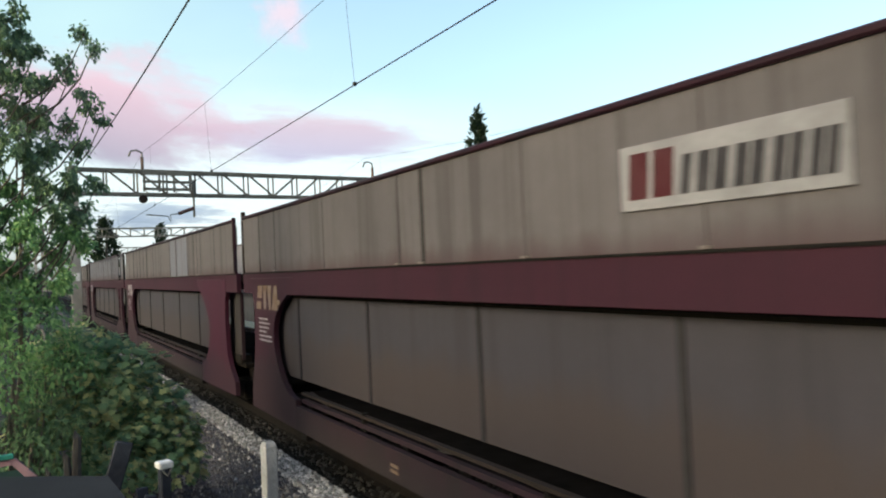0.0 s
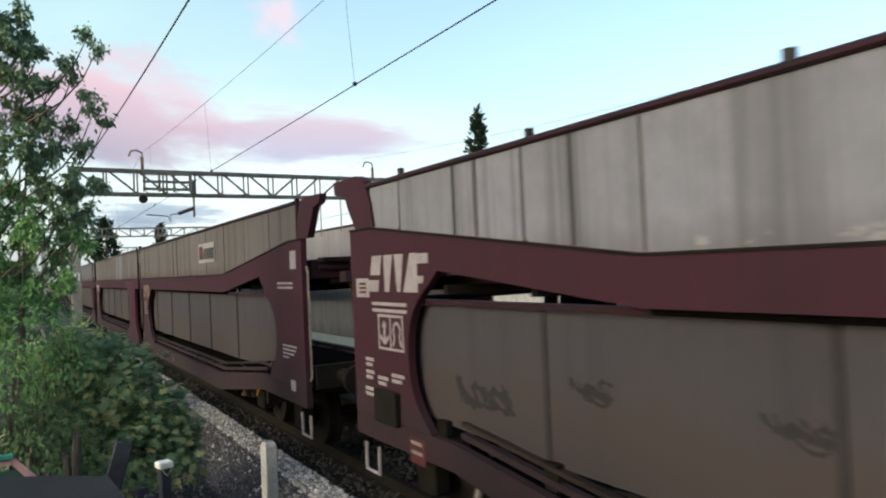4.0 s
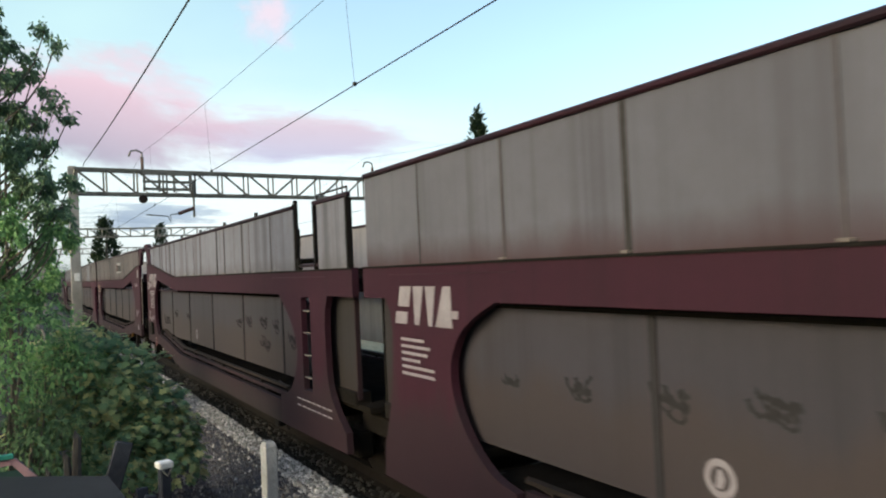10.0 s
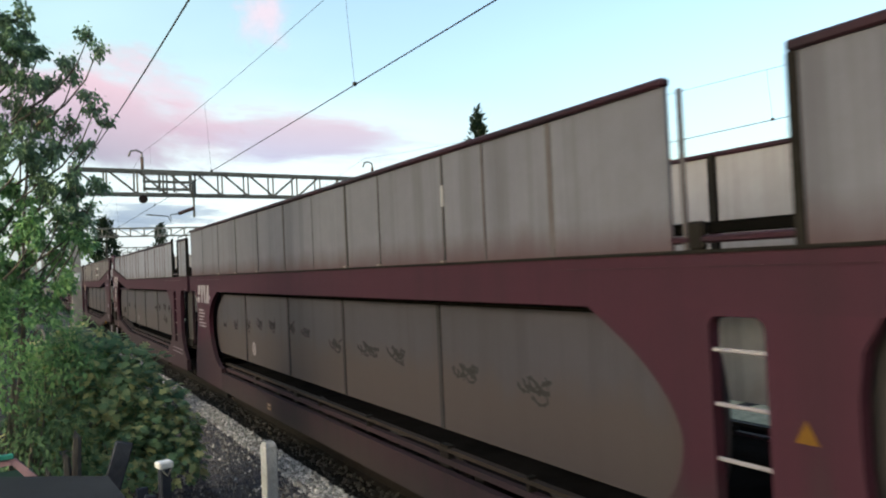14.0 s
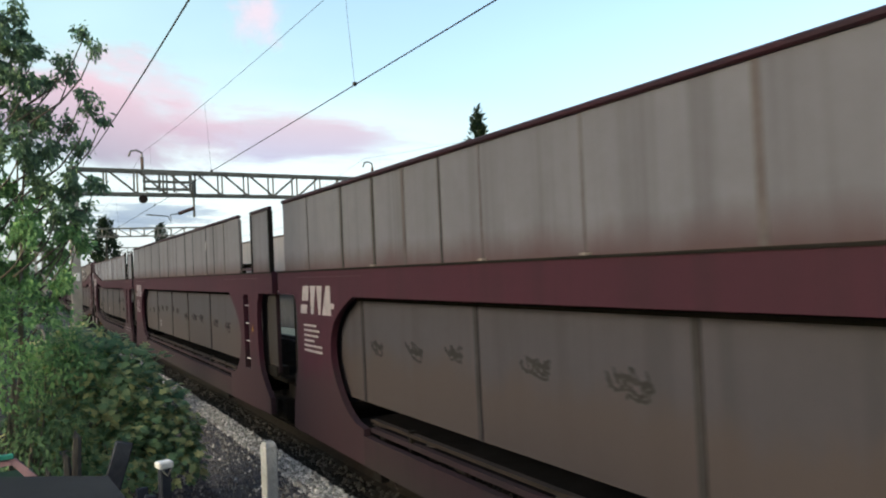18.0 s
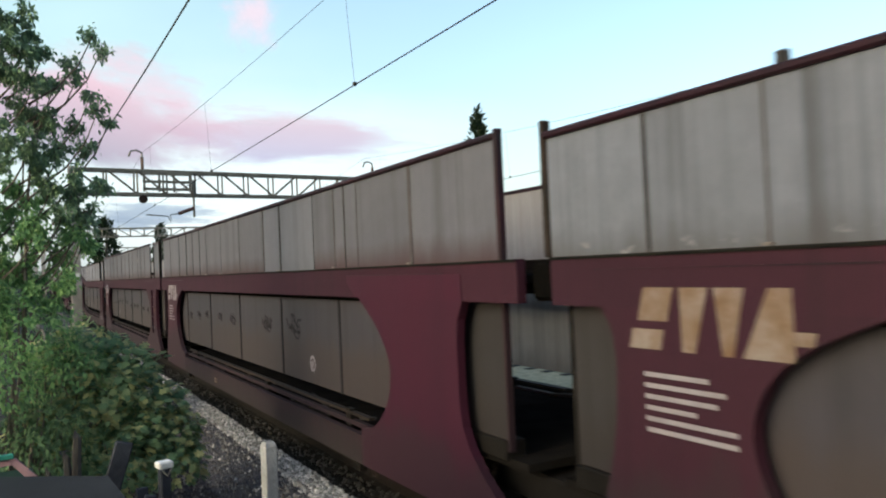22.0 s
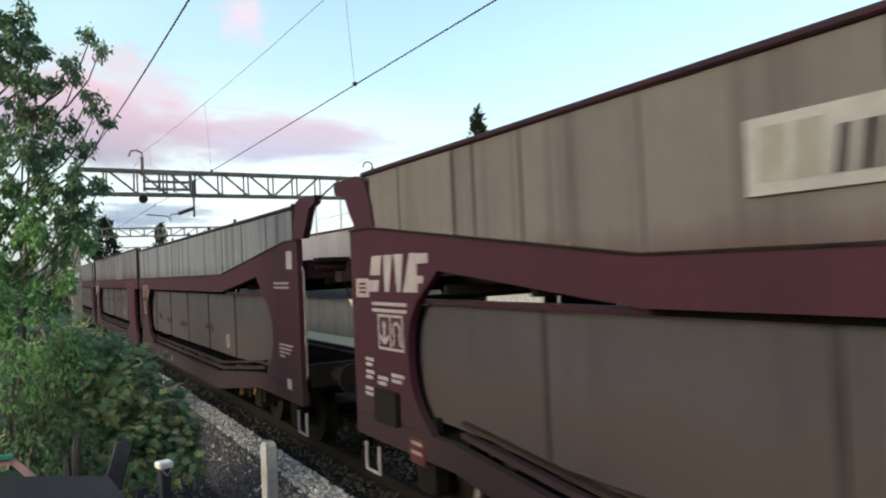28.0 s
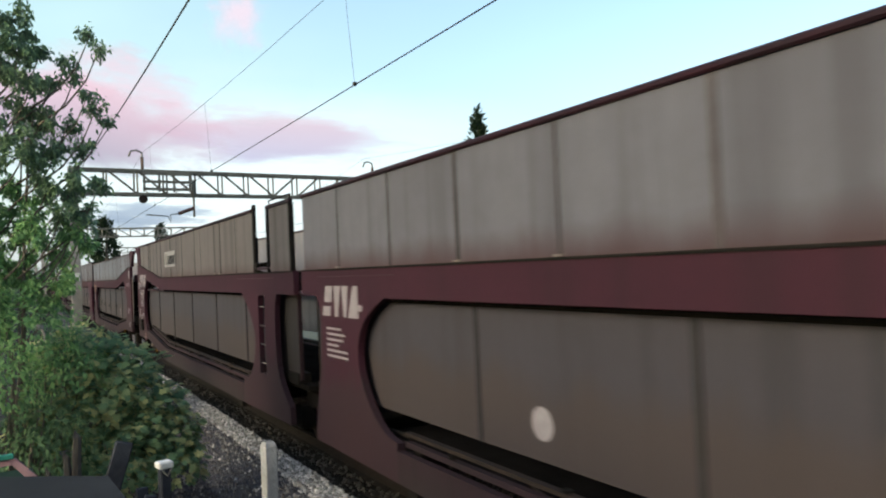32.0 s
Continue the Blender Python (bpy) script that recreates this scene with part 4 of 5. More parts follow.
add_wagon("B", -75.4, 3.10, BROWN, 10, marks_last, "dark red car carrier unit with streaked beige screens, at the rear")

# ---- ground, ballast and track ----
def ground_z(x, y):
    if x > 2.2:
        return -0.42
    if x > 1.5:
        return -0.42 + 0.10 * (2.2 - x) / 0.7
    t = min(1.0, max(0.0, (1.5 - x) / 1.2))
    near = min(1.0, max(0.0, (6.0 - y) / 4.0))
    return -0.32 + t * (0.2 + 0.7 * near)


def build_ground():
    xs = [-3000, -600, -120, -40, -16, -8] + [-6 + 0.3 * i for i in range(30)] + [3.2, 6, 12, 20, 40, 120, 600, 3000]
    ys = [-3000, -600, -120, -40, -10] + [-6 + 0.5 * i for i in range(60)] + [26, 30, 36, 44, 60, 90, 140, 260, 700, 3000]
    bm = bmesh.new()
    grid = [[bm.verts.new((x, y, ground_z(x, y) + (0.05 * noise.noise((x * 1.3, y * 1.3, 0)) if -6 < x < 3 and -6 < y < 30 else 0))) for x in xs] for y in ys]
    for r0, r1 in zip(grid, grid[1:]):
        for i in range(len(xs) - 1):
            bm.faces.new((r0[i], r0[i + 1], r1[i + 1], r1[i]))
    g = mesh_ob("ground", bm, DIRT, True)
    tagged(g, "dark gravelly earth beside the railway", "ground", kind="structure")


build_ground()


def bed_strip(name, prof, mat, label):
    bm = bmesh.new()
    ra = [bm.verts.new((x, -60, z)) for x, z in prof]
    rb = [bm.verts.new((x, 400, z)) for x, z in prof]
    for i in range(len(prof) - 1):
        bm.faces.new((ra[i], ra[i + 1], rb[i + 1], rb[i]))
    tagged(mesh_ob(name, bm, mat), label, "ballast", kind="structure")


bed_strip("ballast_shoulder", [(1.95, -0.41), (2.55, -0.15), (2.96, -0.14)], SHOULDER, "gravelly ballast shoulder beside the track")
# the bed below the wagons has their shadow in its colour
bed_strip("track_bed", [(2.96, -0.142), (3.22, -0.166), (5.25, -0.166), (6.5, -0.15)], UNDER_TRAIN, "ballast bed under the track, coloured for the train's shadow")
bed_strip("far_track_bed", [(6.5, -0.15), (6.9, -0.165), (17.4, -0.165), (18.0, -0.43)], BALLAST, "pale clean ballast under the farther tracks")


def stone_mesh(rnd, s):
    bm = bmesh.new()
    bmesh.ops.create_icosphere(bm, subdivisions=1, radius=s)
    for v in bm.verts:
        v.co *= rnd.uniform(0.65, 1.15)
        v.co.z *= 0.8
    co = [tuple(v.co) for v in bm.verts]
    fa = [tuple(v.index for v in f.verts) for f in bm.faces]
    bm.free()
    return co, fa


def scatter_stones(name, count, xr, yr, zf, size, mat, label, seed):
    rnd = random.Random(seed)
    kinds = [stone_mesh(rnd, 1.0) for _ in range(8)]
    vs, fs = [], []
    for _ in range(count):
        x = rnd.uniform(*xr)
        y = yr[0] + (yr[1] - yr[0]) * rnd.random() ** 1.5
        s = rnd.uniform(*size)
        co, fa = rnd.choice(kinds)
        m = Matrix.Translation((x, y, zf(x, y) + s * 0.25)) @ Euler((rnd.uniform(0, 6), rnd.uniform(0, 6), rnd.uniform(0, 6))).to_matrix().to_4x4()
        base = len(vs)
        vs += [tuple(m @ (Vector(c) * s)) for c in co]
        fs += [tuple(base + i for i in f) for f in fa]
    me = bpy.data.meshes.new(name)
    me.from_pydata(vs, [], fs)
    me.materials.append(mat)
    ob = new(name, me)
    tagged(ob, label, "stones", kind="stuff")


def stone_mat(name, a, b, c):
    m, nd, lk, bs = mat_new(name)
    geo = nd.new("ShaderNodeNewGeometry")
    ramp = nd.new("ShaderNodeValToRGB")
    ramp.color_ramp.elements[0].color = (*a, 1)
    ramp.color_ramp.elements[1].color = (*c, 1)
    ramp.color_ramp.elements.new(0.6).color = (*b, 1)
    lk.new(geo.outputs["Random Per Island"], ramp.inputs[0])
    f = noise_fac(nd, lk, coords(nd, lk), 40.0, 0.3, 0.7)
    lk.new(mix_rgb(nd, lk, mul_const(nd, lk, f, 0.4), ramp.outputs["Color"], a), bs.inputs["Base Color"])
    bs.inputs["Roughness"].default_value = 0.9
    return m


STONE = stone_mat("ballast_stone", (0.0770, 0.0762, 0.0792), (0.1815, 0.1826, 0.1920), (0.3410, 0.3472, 0.3720))
# stones coloured almost black for the shadow beneath the train
STONE_SHADE = stone_mat("oily_stone", (0.004, 0.004, 0.004), (0.008, 0.0075, 0.007), (0.017, 0.016, 0.015))
STONE_D = stone_mat("dirty_stone", (0.0250, 0.0255, 0.0302), (0.0500, 0.0500, 0.0594), (0.1050, 0.1081, 0.1277))


def bed_z(x, y):
    return -0.41 + 0.265 * min(1.0, max(0.0, (x - 1.95) / 0.6))


scatter_stones("ballast_stones", 7000, (2.62, 2.95), (6.0, 34.0), bed_z, (0.018, 0.040), STONE, "loose pale granite ballast stones", 3)
scatter_stones("scattered_stones", 500, (2.2, 2.7), (6.0, 30.0), bed_z, (0.014, 0.032), STONE, "scattered pale stones on the cess", 5)
scatter_stones("oily_stones", 6000, (2.95, 5.0), (5.0, 30.0), lambda x, y: -0.17, (0.020, 0.042), STONE_SHADE, "ballast stones between the rails, coloured for the train's shadow", 6)
scatter_stones("cess_gravel", 9000, (0.9, 2.7), (4.5, 22.0), lambda x, y: max(ground_z(x, y), bed_z(x, y)), (0.010, 0.028), STONE_D, "dirty dark gravel along the track", 4)

rail_prof = [(-0.035, 0.0), (0.035, 0.0), (0.035, -0.03), (0.01, -0.045), (0.01, -0.13), (0.07, -0.155), (-0.07, -0.155), (-0.01, -0.13), (-0.01, -0.045), (-0.035, -0.03)]
for tx in (TRACK_X, TRACK_X + 3.4, TRACK_X + 6.9, TRACK_X + 10.3):
    track = tagged(new("railway_track"), "steel rails on concrete sleepers", "track", "tracks", "structure")
    track.location = (tx, 0, 0)
    for sx in (-0.7525, 0.7525):
        bm = bmesh.new()
        a = [bm.verts.new((sx + x, -60, z)) for x, z in rail_prof]
        b = [bm.verts.new((sx + x, 400, z)) for x, z in rail_prof]
        for i in range(len(a)):
            j = (i + 1) % len(a)
            bm.faces.new((a[i], a[j], b[j], b[i]))
        part("rail", bm, STEEL, track)
    first = None
    for k in range(60 if tx < 5 else 30):
        y = 1.0 + 0.65 * k
        if first is None:
            first = part("sleeper", box(-1.25, 1.25, -0.13, 0.13, -0.32, -0.157, 0.02), TIE, track)
            first.location = (0, y, 0)
        else:
            share(first, track, (0, y, 0), "sleeper")

# ---- overhead line ----
GANTRY_Y = 30.0


def truss_gantry(y, x0, x1, z_top, depth, detail, label, lean=0.0):
    g = tagged(new("overhead_gantry"), label, "gantry", "overhead line gantries")
    g.matrix_basis = pose(x0, y, 0, 0, 0, lean)
    w = x1 - x0
    zb = z_top - depth
    ch = 0.05
    for dy in (-0.25, 0.25):
        for z in (z_top, zb):
            part("chord", box(0, w, dy - ch, dy + ch, z - ch, z + ch), GALV, g)
    num = round(w / 1.1)
    for k in range(num + 1):
        x = w * k / num
        for dy in (-0.25, 0.25):
            part("upright_strut", bar((x, dy, zb), (x, dy, z_top), 0.035, 5), GALV, g)
            if k < num and dy < 0:
                u, v = (z_top, zb) if k < num // 2 else (zb, z_top)
                part("diagonal_strut", bar((x, dy, u), (x + w / num, dy, v), 0.042, 5), GALV, g)
        if detail:
            part("cross_strut", bar((x, -0.25, z_top), (x, 0.25, z_top), 0.03, 5), GALV, g)
    for x in (-0.02, w + 0.02):
        m = part("mast", box(x - 0.13, x + 0.13, -0.15, 0.15, -0.45, z_top + 0.1, 0.01), MAST, g, "pale galvanised steel mast")
        part("mast_flange", box(x - 0.16, x + 0.16, -0.19, -0.152, -0.4, z_top, 0.005), MAST, m)
    if not detail:
        return g
    part("sign_plate", box(-0.09, 0.09, -0.21, -0.195, 2.30, 2.58, 0.004), CAP, g, "blank white plate on the mast")
    for cx in (TRACK_X - x0 + 0.2, 14.45 - x0):
        part("insulator_post", bar((cx - 0.3, 0, z_top), (cx - 0.3, 0, z_top + 0.55), 0.06, 8), INSUL, g)
        part("catenary_hook", tube([(cx - 0.3, 0, z_top + 0.5), (cx - 0.3, 0, z_top + 0.72), (cx - 0.5, 0, z_top + 0.8), (cx - 0.7, 0, z_top + 0.76), (cx - 0.78, 0, z_top + 0.55)], 0.035), GALV, g)
        for dz in (-0.12, -0.42, -0.7):
            part("bracket_rail", box(cx - 0.4, cx + 1.4, -0.42, -0.36, z_top + dz - 0.05, z_top + dz + 0.05), GALV, g)
        for dx in (-0.35, 0.2, 0.75, 1.35):
            part("bracket_post", box(cx + dx - 0.04, cx + dx + 0.04, -0.41, -0.37, z_top - 0.8, z_top), GALV, g)
        part("drop_tube", bar((cx + 1.5, -0.3, z_top - 0.3), (cx + 1.5, -0.3, z_top - 1.75), 0.045, 8), GALV, g)
        part("registration_insulator", bar((cx + 1.5, -0.3, z_top - 1.4), (cx + 0.9, -0.3, z_top - 1.62), 0.07, 8), INSUL, g)
        part("registration_arm", tube([(cx + 0.9, -0.3, z_top - 1.62), (cx + 0.6, -0.3, z_top - 1.66), (cx + 0.6, -0.3, z_top - 1.95), (cx + 0.5, -0.3, z_top - 1.72), (cx - 0.3, -0.3, z_top - 1.66)], 0.022), GALV, g)
        part("pulley", bar((cx - 0.38, -0.35, z_top - 1.08), (cx - 0.38, -0.27, z_top - 1.08), 0.16, 14), DARK, g, "dark round tension pulley")
        part("pulley_hanger", bar((cx - 0.22, -0.3, z_top - 0.8), (cx - 0.36, -0.3, z_top - 1.0), 0.03, 5), GALV, g)
    return g


truss_gantry(GANTRY_Y, 1.66, 17.8, 6.33, 0.88, True, "galvanised lattice truss gantry spanning the tracks", 6.5)
truss_gantry(70.0, 1.5, 17.2, 6.70, 0.7, False, "distant lattice gantry across the tracks")
truss_gantry(112.0, 1.5, 17.2, 6.70, 0.7, False, "far lattice gantry across the tracks")


def wire(name, pts, r, label, group="overhead wires"):
    bm = tube(pts, r, 5)
    ob = mesh_ob(name, bm, WIRE)
    return tagged(ob, label, "wire", group)


def sag(x0, y0, z0, x1, y1, z1, drop, n=14):
    out = []
    for i in range(n + 1):
        t = i / n
        out.append((x0 + (x1 - x0) * t, y0 + (y1 - y0) * t, z0 + (z1 - z0) * t - drop * 4 * t * (1 - t)))
    return out


CONTACT_Z = 4.87
spans = [-28.0, GANTRY_Y, 70.0, 112.0]
for tx, cz in ((TRACK_X, CONTACT_Z), (TRACK_X + 9.0, CONTACT_Z)):
    for a, b in zip(spans, spans[1:]):
        wire("contact_wire", [(tx, a, cz), (tx, b, cz)], 0.009, "thin dark contact wire above the track")
        cat = sag(tx - 0.1, a, 7.05, tx - 0.1, b, 7.05, 0.80 if tx < 5 else 1.30)
        line = wire("catenary_wire", cat, 0.0045, "thin sagging catenary wire above the track")
        k = 1
        while a + 9.3 * k < b - 2:
            y = a + 9.3 * k + 0.6
            t = (y - a) / (b - a)
            zc = 7.05 - (0.80 if tx < 5 else 1.30) * 4 * t * (1 - t)
            part("dropper", bar((tx, y, cz), (tx - 0.1, y, zc), 0.003, 4), WIRE, line)
            part("clip", box(tx - 0.02, tx + 0.02, y - 0.03, y + 0.03, cz - 0.012, cz + 0.04), WIRE, line)
            k += 1
for a, b in zip(spans, spans[1:]):
    wire("feeder_wire", sag(2.05, a, 6.58, 2.05, b, 6.58, 0.67), 0.014, "dark feeder wire along the mast line")


# ---- plants ----
def tapered(bm, a, b, r0, r1, seg=7):
    a, b = Vector(a), Vector(b)
    d = b - a
    m = Matrix.Translation((a + b) / 2) @ d.to_track_quat("Z", "Y").to_matrix().to_4x4()
    bmesh.ops.create_cone(bm, cap_ends=True, segments=seg, radius1=r0, radius2=r1, depth=d.length, matrix=m)


def leaf_sheet(name, leaves, shape, mat, parent, label=""):
    """Many leaves of one outline: shape lists (along, across) points of a half-folded blade."""
    vs, fs = [], []
    for p, way, up, s in leaves:
        z = Vector(way).normalized()
        x = z.cross(Vector(up))
        if x.length < 1e-3:
            x = z.cross(Vector((1, 0.2, 0)))
        x.normalize()
        nrm = x.cross(z)
        base = len(vs)
        for a, c in shape:
            vs.append(tuple(Vector(p) + s * (a * z + c * x + (0.18 * abs(c) - 0.25 * a * a) * nrm)))
        fs.append(tuple(range(base, base + len(shape))))
    me = bpy.data.meshes.new(name)
    me.from_pydata(vs, [], fs)
    me.materials.append(mat)
    ob = new(name, me)
    ob.parent = parent
    if label:
        tagged(ob, label)
    return ob


BLADE = [(0, 0), (0.3, 0.16), (0.6, 0.15), (1.0, 0.0), (0.6, -0.15), (0.3, -0.16)]
MAPLE = [(0, 0), (-0.06, 0.30), (0.14, 0.25), (0.32, 0.58), (0.46, 0.27), (0.74, 0.42), (0.74, 0.15), (1.0, 0.0), (0.74, -0.15), (0.74, -0.42), (0.46, -0.27), (0.32, -0.58), (0.14, -0.25), (-0.06, -0.30)]


SWAY = []
TREE_AT = (-0.42, 8.6, -0.2)
HANGING = [(0, 0), (0.22, 0.17), (0.55, 0.20), (0.82, 0.11), (1.0, 0.0), (0.82, -0.11), (0.55, -0.20), (0.22, -0.17)]


def leafy_spray(rnd, r, count, size):
    """Twigs that fan out from a limb's end, each with tufts of hanging leaves; the leaves fill a ragged ball of radius r."""
    twigs = bmesh.new()
    leaves = []
    num = max(4, int(5 + 22 * r))
    for k in range(num):
        d = Vector((rnd.gauss(0, 1), rnd.gauss(0, 1), rnd.gauss(0.15, 0.9))).normalized() * r * rnd.uniform(0.55, 1.25)
        mid = d * 0.55 + Vector((0, 0, 0.12 * r))
        pipe([Vector((0, 0, 0)), mid, d], [0.006, 0.004, 0.002], 4, twigs)
        for _ in range(max(3, count // num)):
            f = rnd.random() ** 0.6
            p = mid.lerp(d, f) if rnd.random() < 0.8 else mid * f
            p = p + Vector((rnd.gauss(0, 0.030), rnd.gauss(0, 0.030), rnd.gauss(-0.012, 0.030)))
            way = Vector((rnd.gauss(0, 0.55), rnd.gauss(0, 0.55), -rnd.uniform(0.15, 1.3))) + d.normalized() * 0.35
            leaves.append((p, way.normalized(), (rnd.gauss(0, 0.7), rnd.gauss(-0.5, 0.7), 0.7), size * rnd.uniform(0.65, 1.3)))
    return twigs, leaves


def ash_tree():
    rnd = random.Random(11)
    t = tagged(new("ash_tree"), "slender green ash tree with ragged drooping leaves beside the track", "tree")
    t.location = TREE_AT
    for (x0, y0), (x1, zt), r in (((-0.05, 0.0), (0.10, 5.0), 0.045), ((0.22, 0.05), (0.55, 4.4), 0.026), ((0.28, 0.30), (0.46, 4.3), 0.018), ((-0.35, -0.2), (-0.45, 6.0), 0.05)):
        pts = [(x0 + (x1 - x0) * i / 7 + 0.04 * math.sin(6 * i / 7), y0 + 0.06 * math.cos(5 * i / 7), zt * i / 7) for i in range(8)]
        part("stem", pipe(pts, [r * (1.05 - i / 7) + 0.005 for i in range(8)], 8), BARK, t, "thin grey-brown stem", True)
    # sprays: across, height, radius
    high = [(0.33, 5.07, 0.25), (0.49, 5.02, 0.09), (0.39, 4.72, 0.21), (0.59, 4.82, 0.10), (0.49, 4.46, 0.19), (0.83, 4.72, 0.13), (0.69, 4.52, 0.11), (1.04, 5.01, 0.10),
            (1.13, 4.89, 0.08), (0.91, 4.63, 0.09), (1.02, 4.42, 0.10), (1.08, 4.24, 0.12), (1.20, 4.16, 0.05), (0.83, 4.10, 0.14), (0.59, 4.17, 0.17), (0.36, 4.24, 0.21),
            (0.99, 3.87, 0.12), (0.72, 3.84, 0.16), (0.42, 3.79, 0.23), (0.89, 3.53, 0.14), (1.12, 3.49, 0.10), (0.64, 3.46, 0.16), (0.38, 3.34, 0.25), (0.97, 3.21, 0.12), (0.73, 3.13, 0.15)]
    low = [(0.48, 2.98, 0.19), (0.11, 4.67, 0.30), (0.08, 3.86, 0.30), (0.06, 3.15, 0.30), (0.36, 2.95, 0.28), (0.64, 2.78, 0.24), (0.84, 2.98, 0.11), (0.46, 2.44, 0.28), (0.69, 2.36, 0.22), (0.27, 2.61, 0.23), (0.15, 2.2, 0.3), (-0.1, 5.4, 0.3), (0.2, 5.5, 0.22), (-0.25, 4.3, 0.3), (-0.25, 3.4, 0.3), (-0.2, 2.5, 0.3), (0.92, 2.86, 0.13), (0.95, 3.05, 0.10), (0.80, 3.32, 0.12), (0.55, 3.7, 0.2), (-0.5, 5.2, 0.34), (-0.55, 4.6, 0.34), (-0.5, 3.9, 0.34), (-0.5, 3.1, 0.34), (-0.15, 4.95, 0.3)]
    for i, (x, z, r) in enumerate(high + low):
        y = rnd.uniform(-0.22, 0.22) if x < 0.7 else rnd.uniform(-0.10, 0.10)
        foot = Vector((0.05 + 0.45 * max(0.0, x - 0.1), 0.5 * y, z - 0.25 - 0.55 * abs(x - 0.1)))
        top = Vector((x, y, z))
        run = top - foot
        bend = Vector((0.08 * run.z, 0, -0.10 * abs(run.x)))
        limb = pipe([-run, -run * 0.66 + bend, -run * 0.33 + bend, Vector((0, 0, 0))], [0.013, 0.010, 0.008, 0.005], 6)
        b = part("branch", limb, BARK, t, "", True)
        b.location = top
        twigs, leaves = leafy_spray(rnd, r, int(120 + 10500 * r * r) if z < 3.9 or x < 0.6 else int(75 + 6500 * r * r), 0.053)
        tagged(part("twig", twigs, BARK, b), kind="stuff")
        # upper leaves coloured darker, as silhouettes against the sky; lower sprays take brighter green
        leaf_sheet("foliage", leaves, HANGING, LEAF_FERN if z < 3.0 or (z < 3.45 and x < 0.6) else LEAF_ASH, b, "hanging green leaves" if i == 0 else "")
        SWAY.append((b, tuple(top), 0.0, rnd.uniform(0, 6)))
    return t


ASH = ash_tree()


def clump_leaves(rnd, centre, radii, count, size, shell=0.75):
    out = []
    for _ in range(count):
        d = Vector((rnd.gauss(0, 1), rnd.gauss(0, 1), rnd.gauss(0, 1))).normalized()
        if d.z < -0.5:
            d.z *= -0.5
        bump_r = 1.0 + 0.28 * noise.noise(d * 2.3 + Vector(centre))
        r = bump_r * (shell + (1 - shell) * rnd.random() ** 0.5)
        p = Vector((centre[0] + radii[0] * d.x * r, centre[1] + radii[1] * d.y * r, centre[2] + radii[2] * d.z * r))
        way = (d * 0.7 + Vector((rnd.uniform(-0.6, 0.6), rnd.uniform(-0.6, 0.6), rnd.uniform(-1.0, 0.1)))).normalized()
        out.append((p, way, (d + Vector((rnd.uniform(-0.3, 0.3), rnd.uniform(-0.3, 0.3), 0.9))).normalized(), size * rnd.uniform(0.6, 1.25)))
    return out


def bush(x, y, z, clumps, count, size, shape, mat, label, seed, category="bush"):
    rnd = random.Random(seed)
    b = tagged(new("bush"), label, category)
    b.location = (x, y, z)
    for c, r in clumps:
        for _ in range(4):
            o = Vector((c[0] * 0.25 + rnd.uniform(-0.1, 0.1), c[1] * 0.25, 0))
            end = Vector((c[0] + rnd.uniform(-0.7, 0.7) * r[0], c[1] + rnd.uniform(-0.7, 0.7) * r[1], c[2] + rnd.uniform(0.0, 0.8) * r[2]))
            pts = [o.lerp(end, i / 3) + Vector((rnd.uniform(-0.04, 0.04), rnd.uniform(-0.04, 0.04), 0)) for i in range(4)]
            part("stem", pipe(pts, [0.014, 0.012, 0.010, 0.006], 5), BARK, b)
    for c, r in clumps:
        vol = (r[0] * r[1] * r[2]) ** 0.667
        leaf_sheet("foliage", clump_leaves(rnd, c, r, int(count * vol), size), shape, mat, b)
    return b


bush(0.85, 8.8, -0.15, [((0.25, 0, 0.75), (0.55, 0.6, 0.55)), ((0.0, 0.1, 1.25), (0.5, 0.6, 0.5)), ((-0.55, 0, 0.9), (0.5, 0.6, 0.6)), ((-0.35, 0.4, 1.6), (0.45, 0.5, 0.35)), ((0.45, -0.2, 0.42), (0.35, 0.5, 0.4)), ((-0.2, -0.4, 0.45), (0.6, 0.4, 0.45))],
     3300, 0.092, MAPLE, LEAF_SYC, "dense sycamore bush with broad green and yellowing leaves", 21)
bush(-0.2, 8.0, 0.0, [((-0.1, 0, 1.35), (0.45, 0.5, 0.45)), ((0.2, 0.4, 1.75), (0.5, 0.5, 0.45)), ((-0.3, 0.2, 2.05), (0.4, 0.4, 0.4)), ((0.55, 0.5, 1.35), (0.4, 0.4, 0.35)), ((-0.6, 0.1, 1.2), (0.4, 0.4, 0.5))],
     4600, 0.064, HANGING, LEAF_FERN, "light green undergrowth of fine narrow leaves below the tree", 22)
bush(-0.2, 7.9, 0.0, [((-0.5, 0.2, 0.7), (0.5, 0.5, 0.5)), ((0.3, -0.1, 0.75), (0.45, 0.5, 0.45)), ((0.25, 0.1, 0.4), (0.5, 0.5, 0.4))],
     4200, 0.07, BLADE, LEAF_HEDGE, "dark tangled undergrowth behind the stakes", 24)


bush(0.40, 14.0, -0.25, [((0.1, 0, 1.0), (0.5, 0.8, 0.9)), ((-0.6, 0.2, 1.5), (0.7, 0.8, 1.1)), ((-1.5, 0, 1.6), (0.8, 0.8, 1.4))],
     1200, 0.13, BLADE, LEAF_ASH, "tall light green shrub along the boundary", 23)


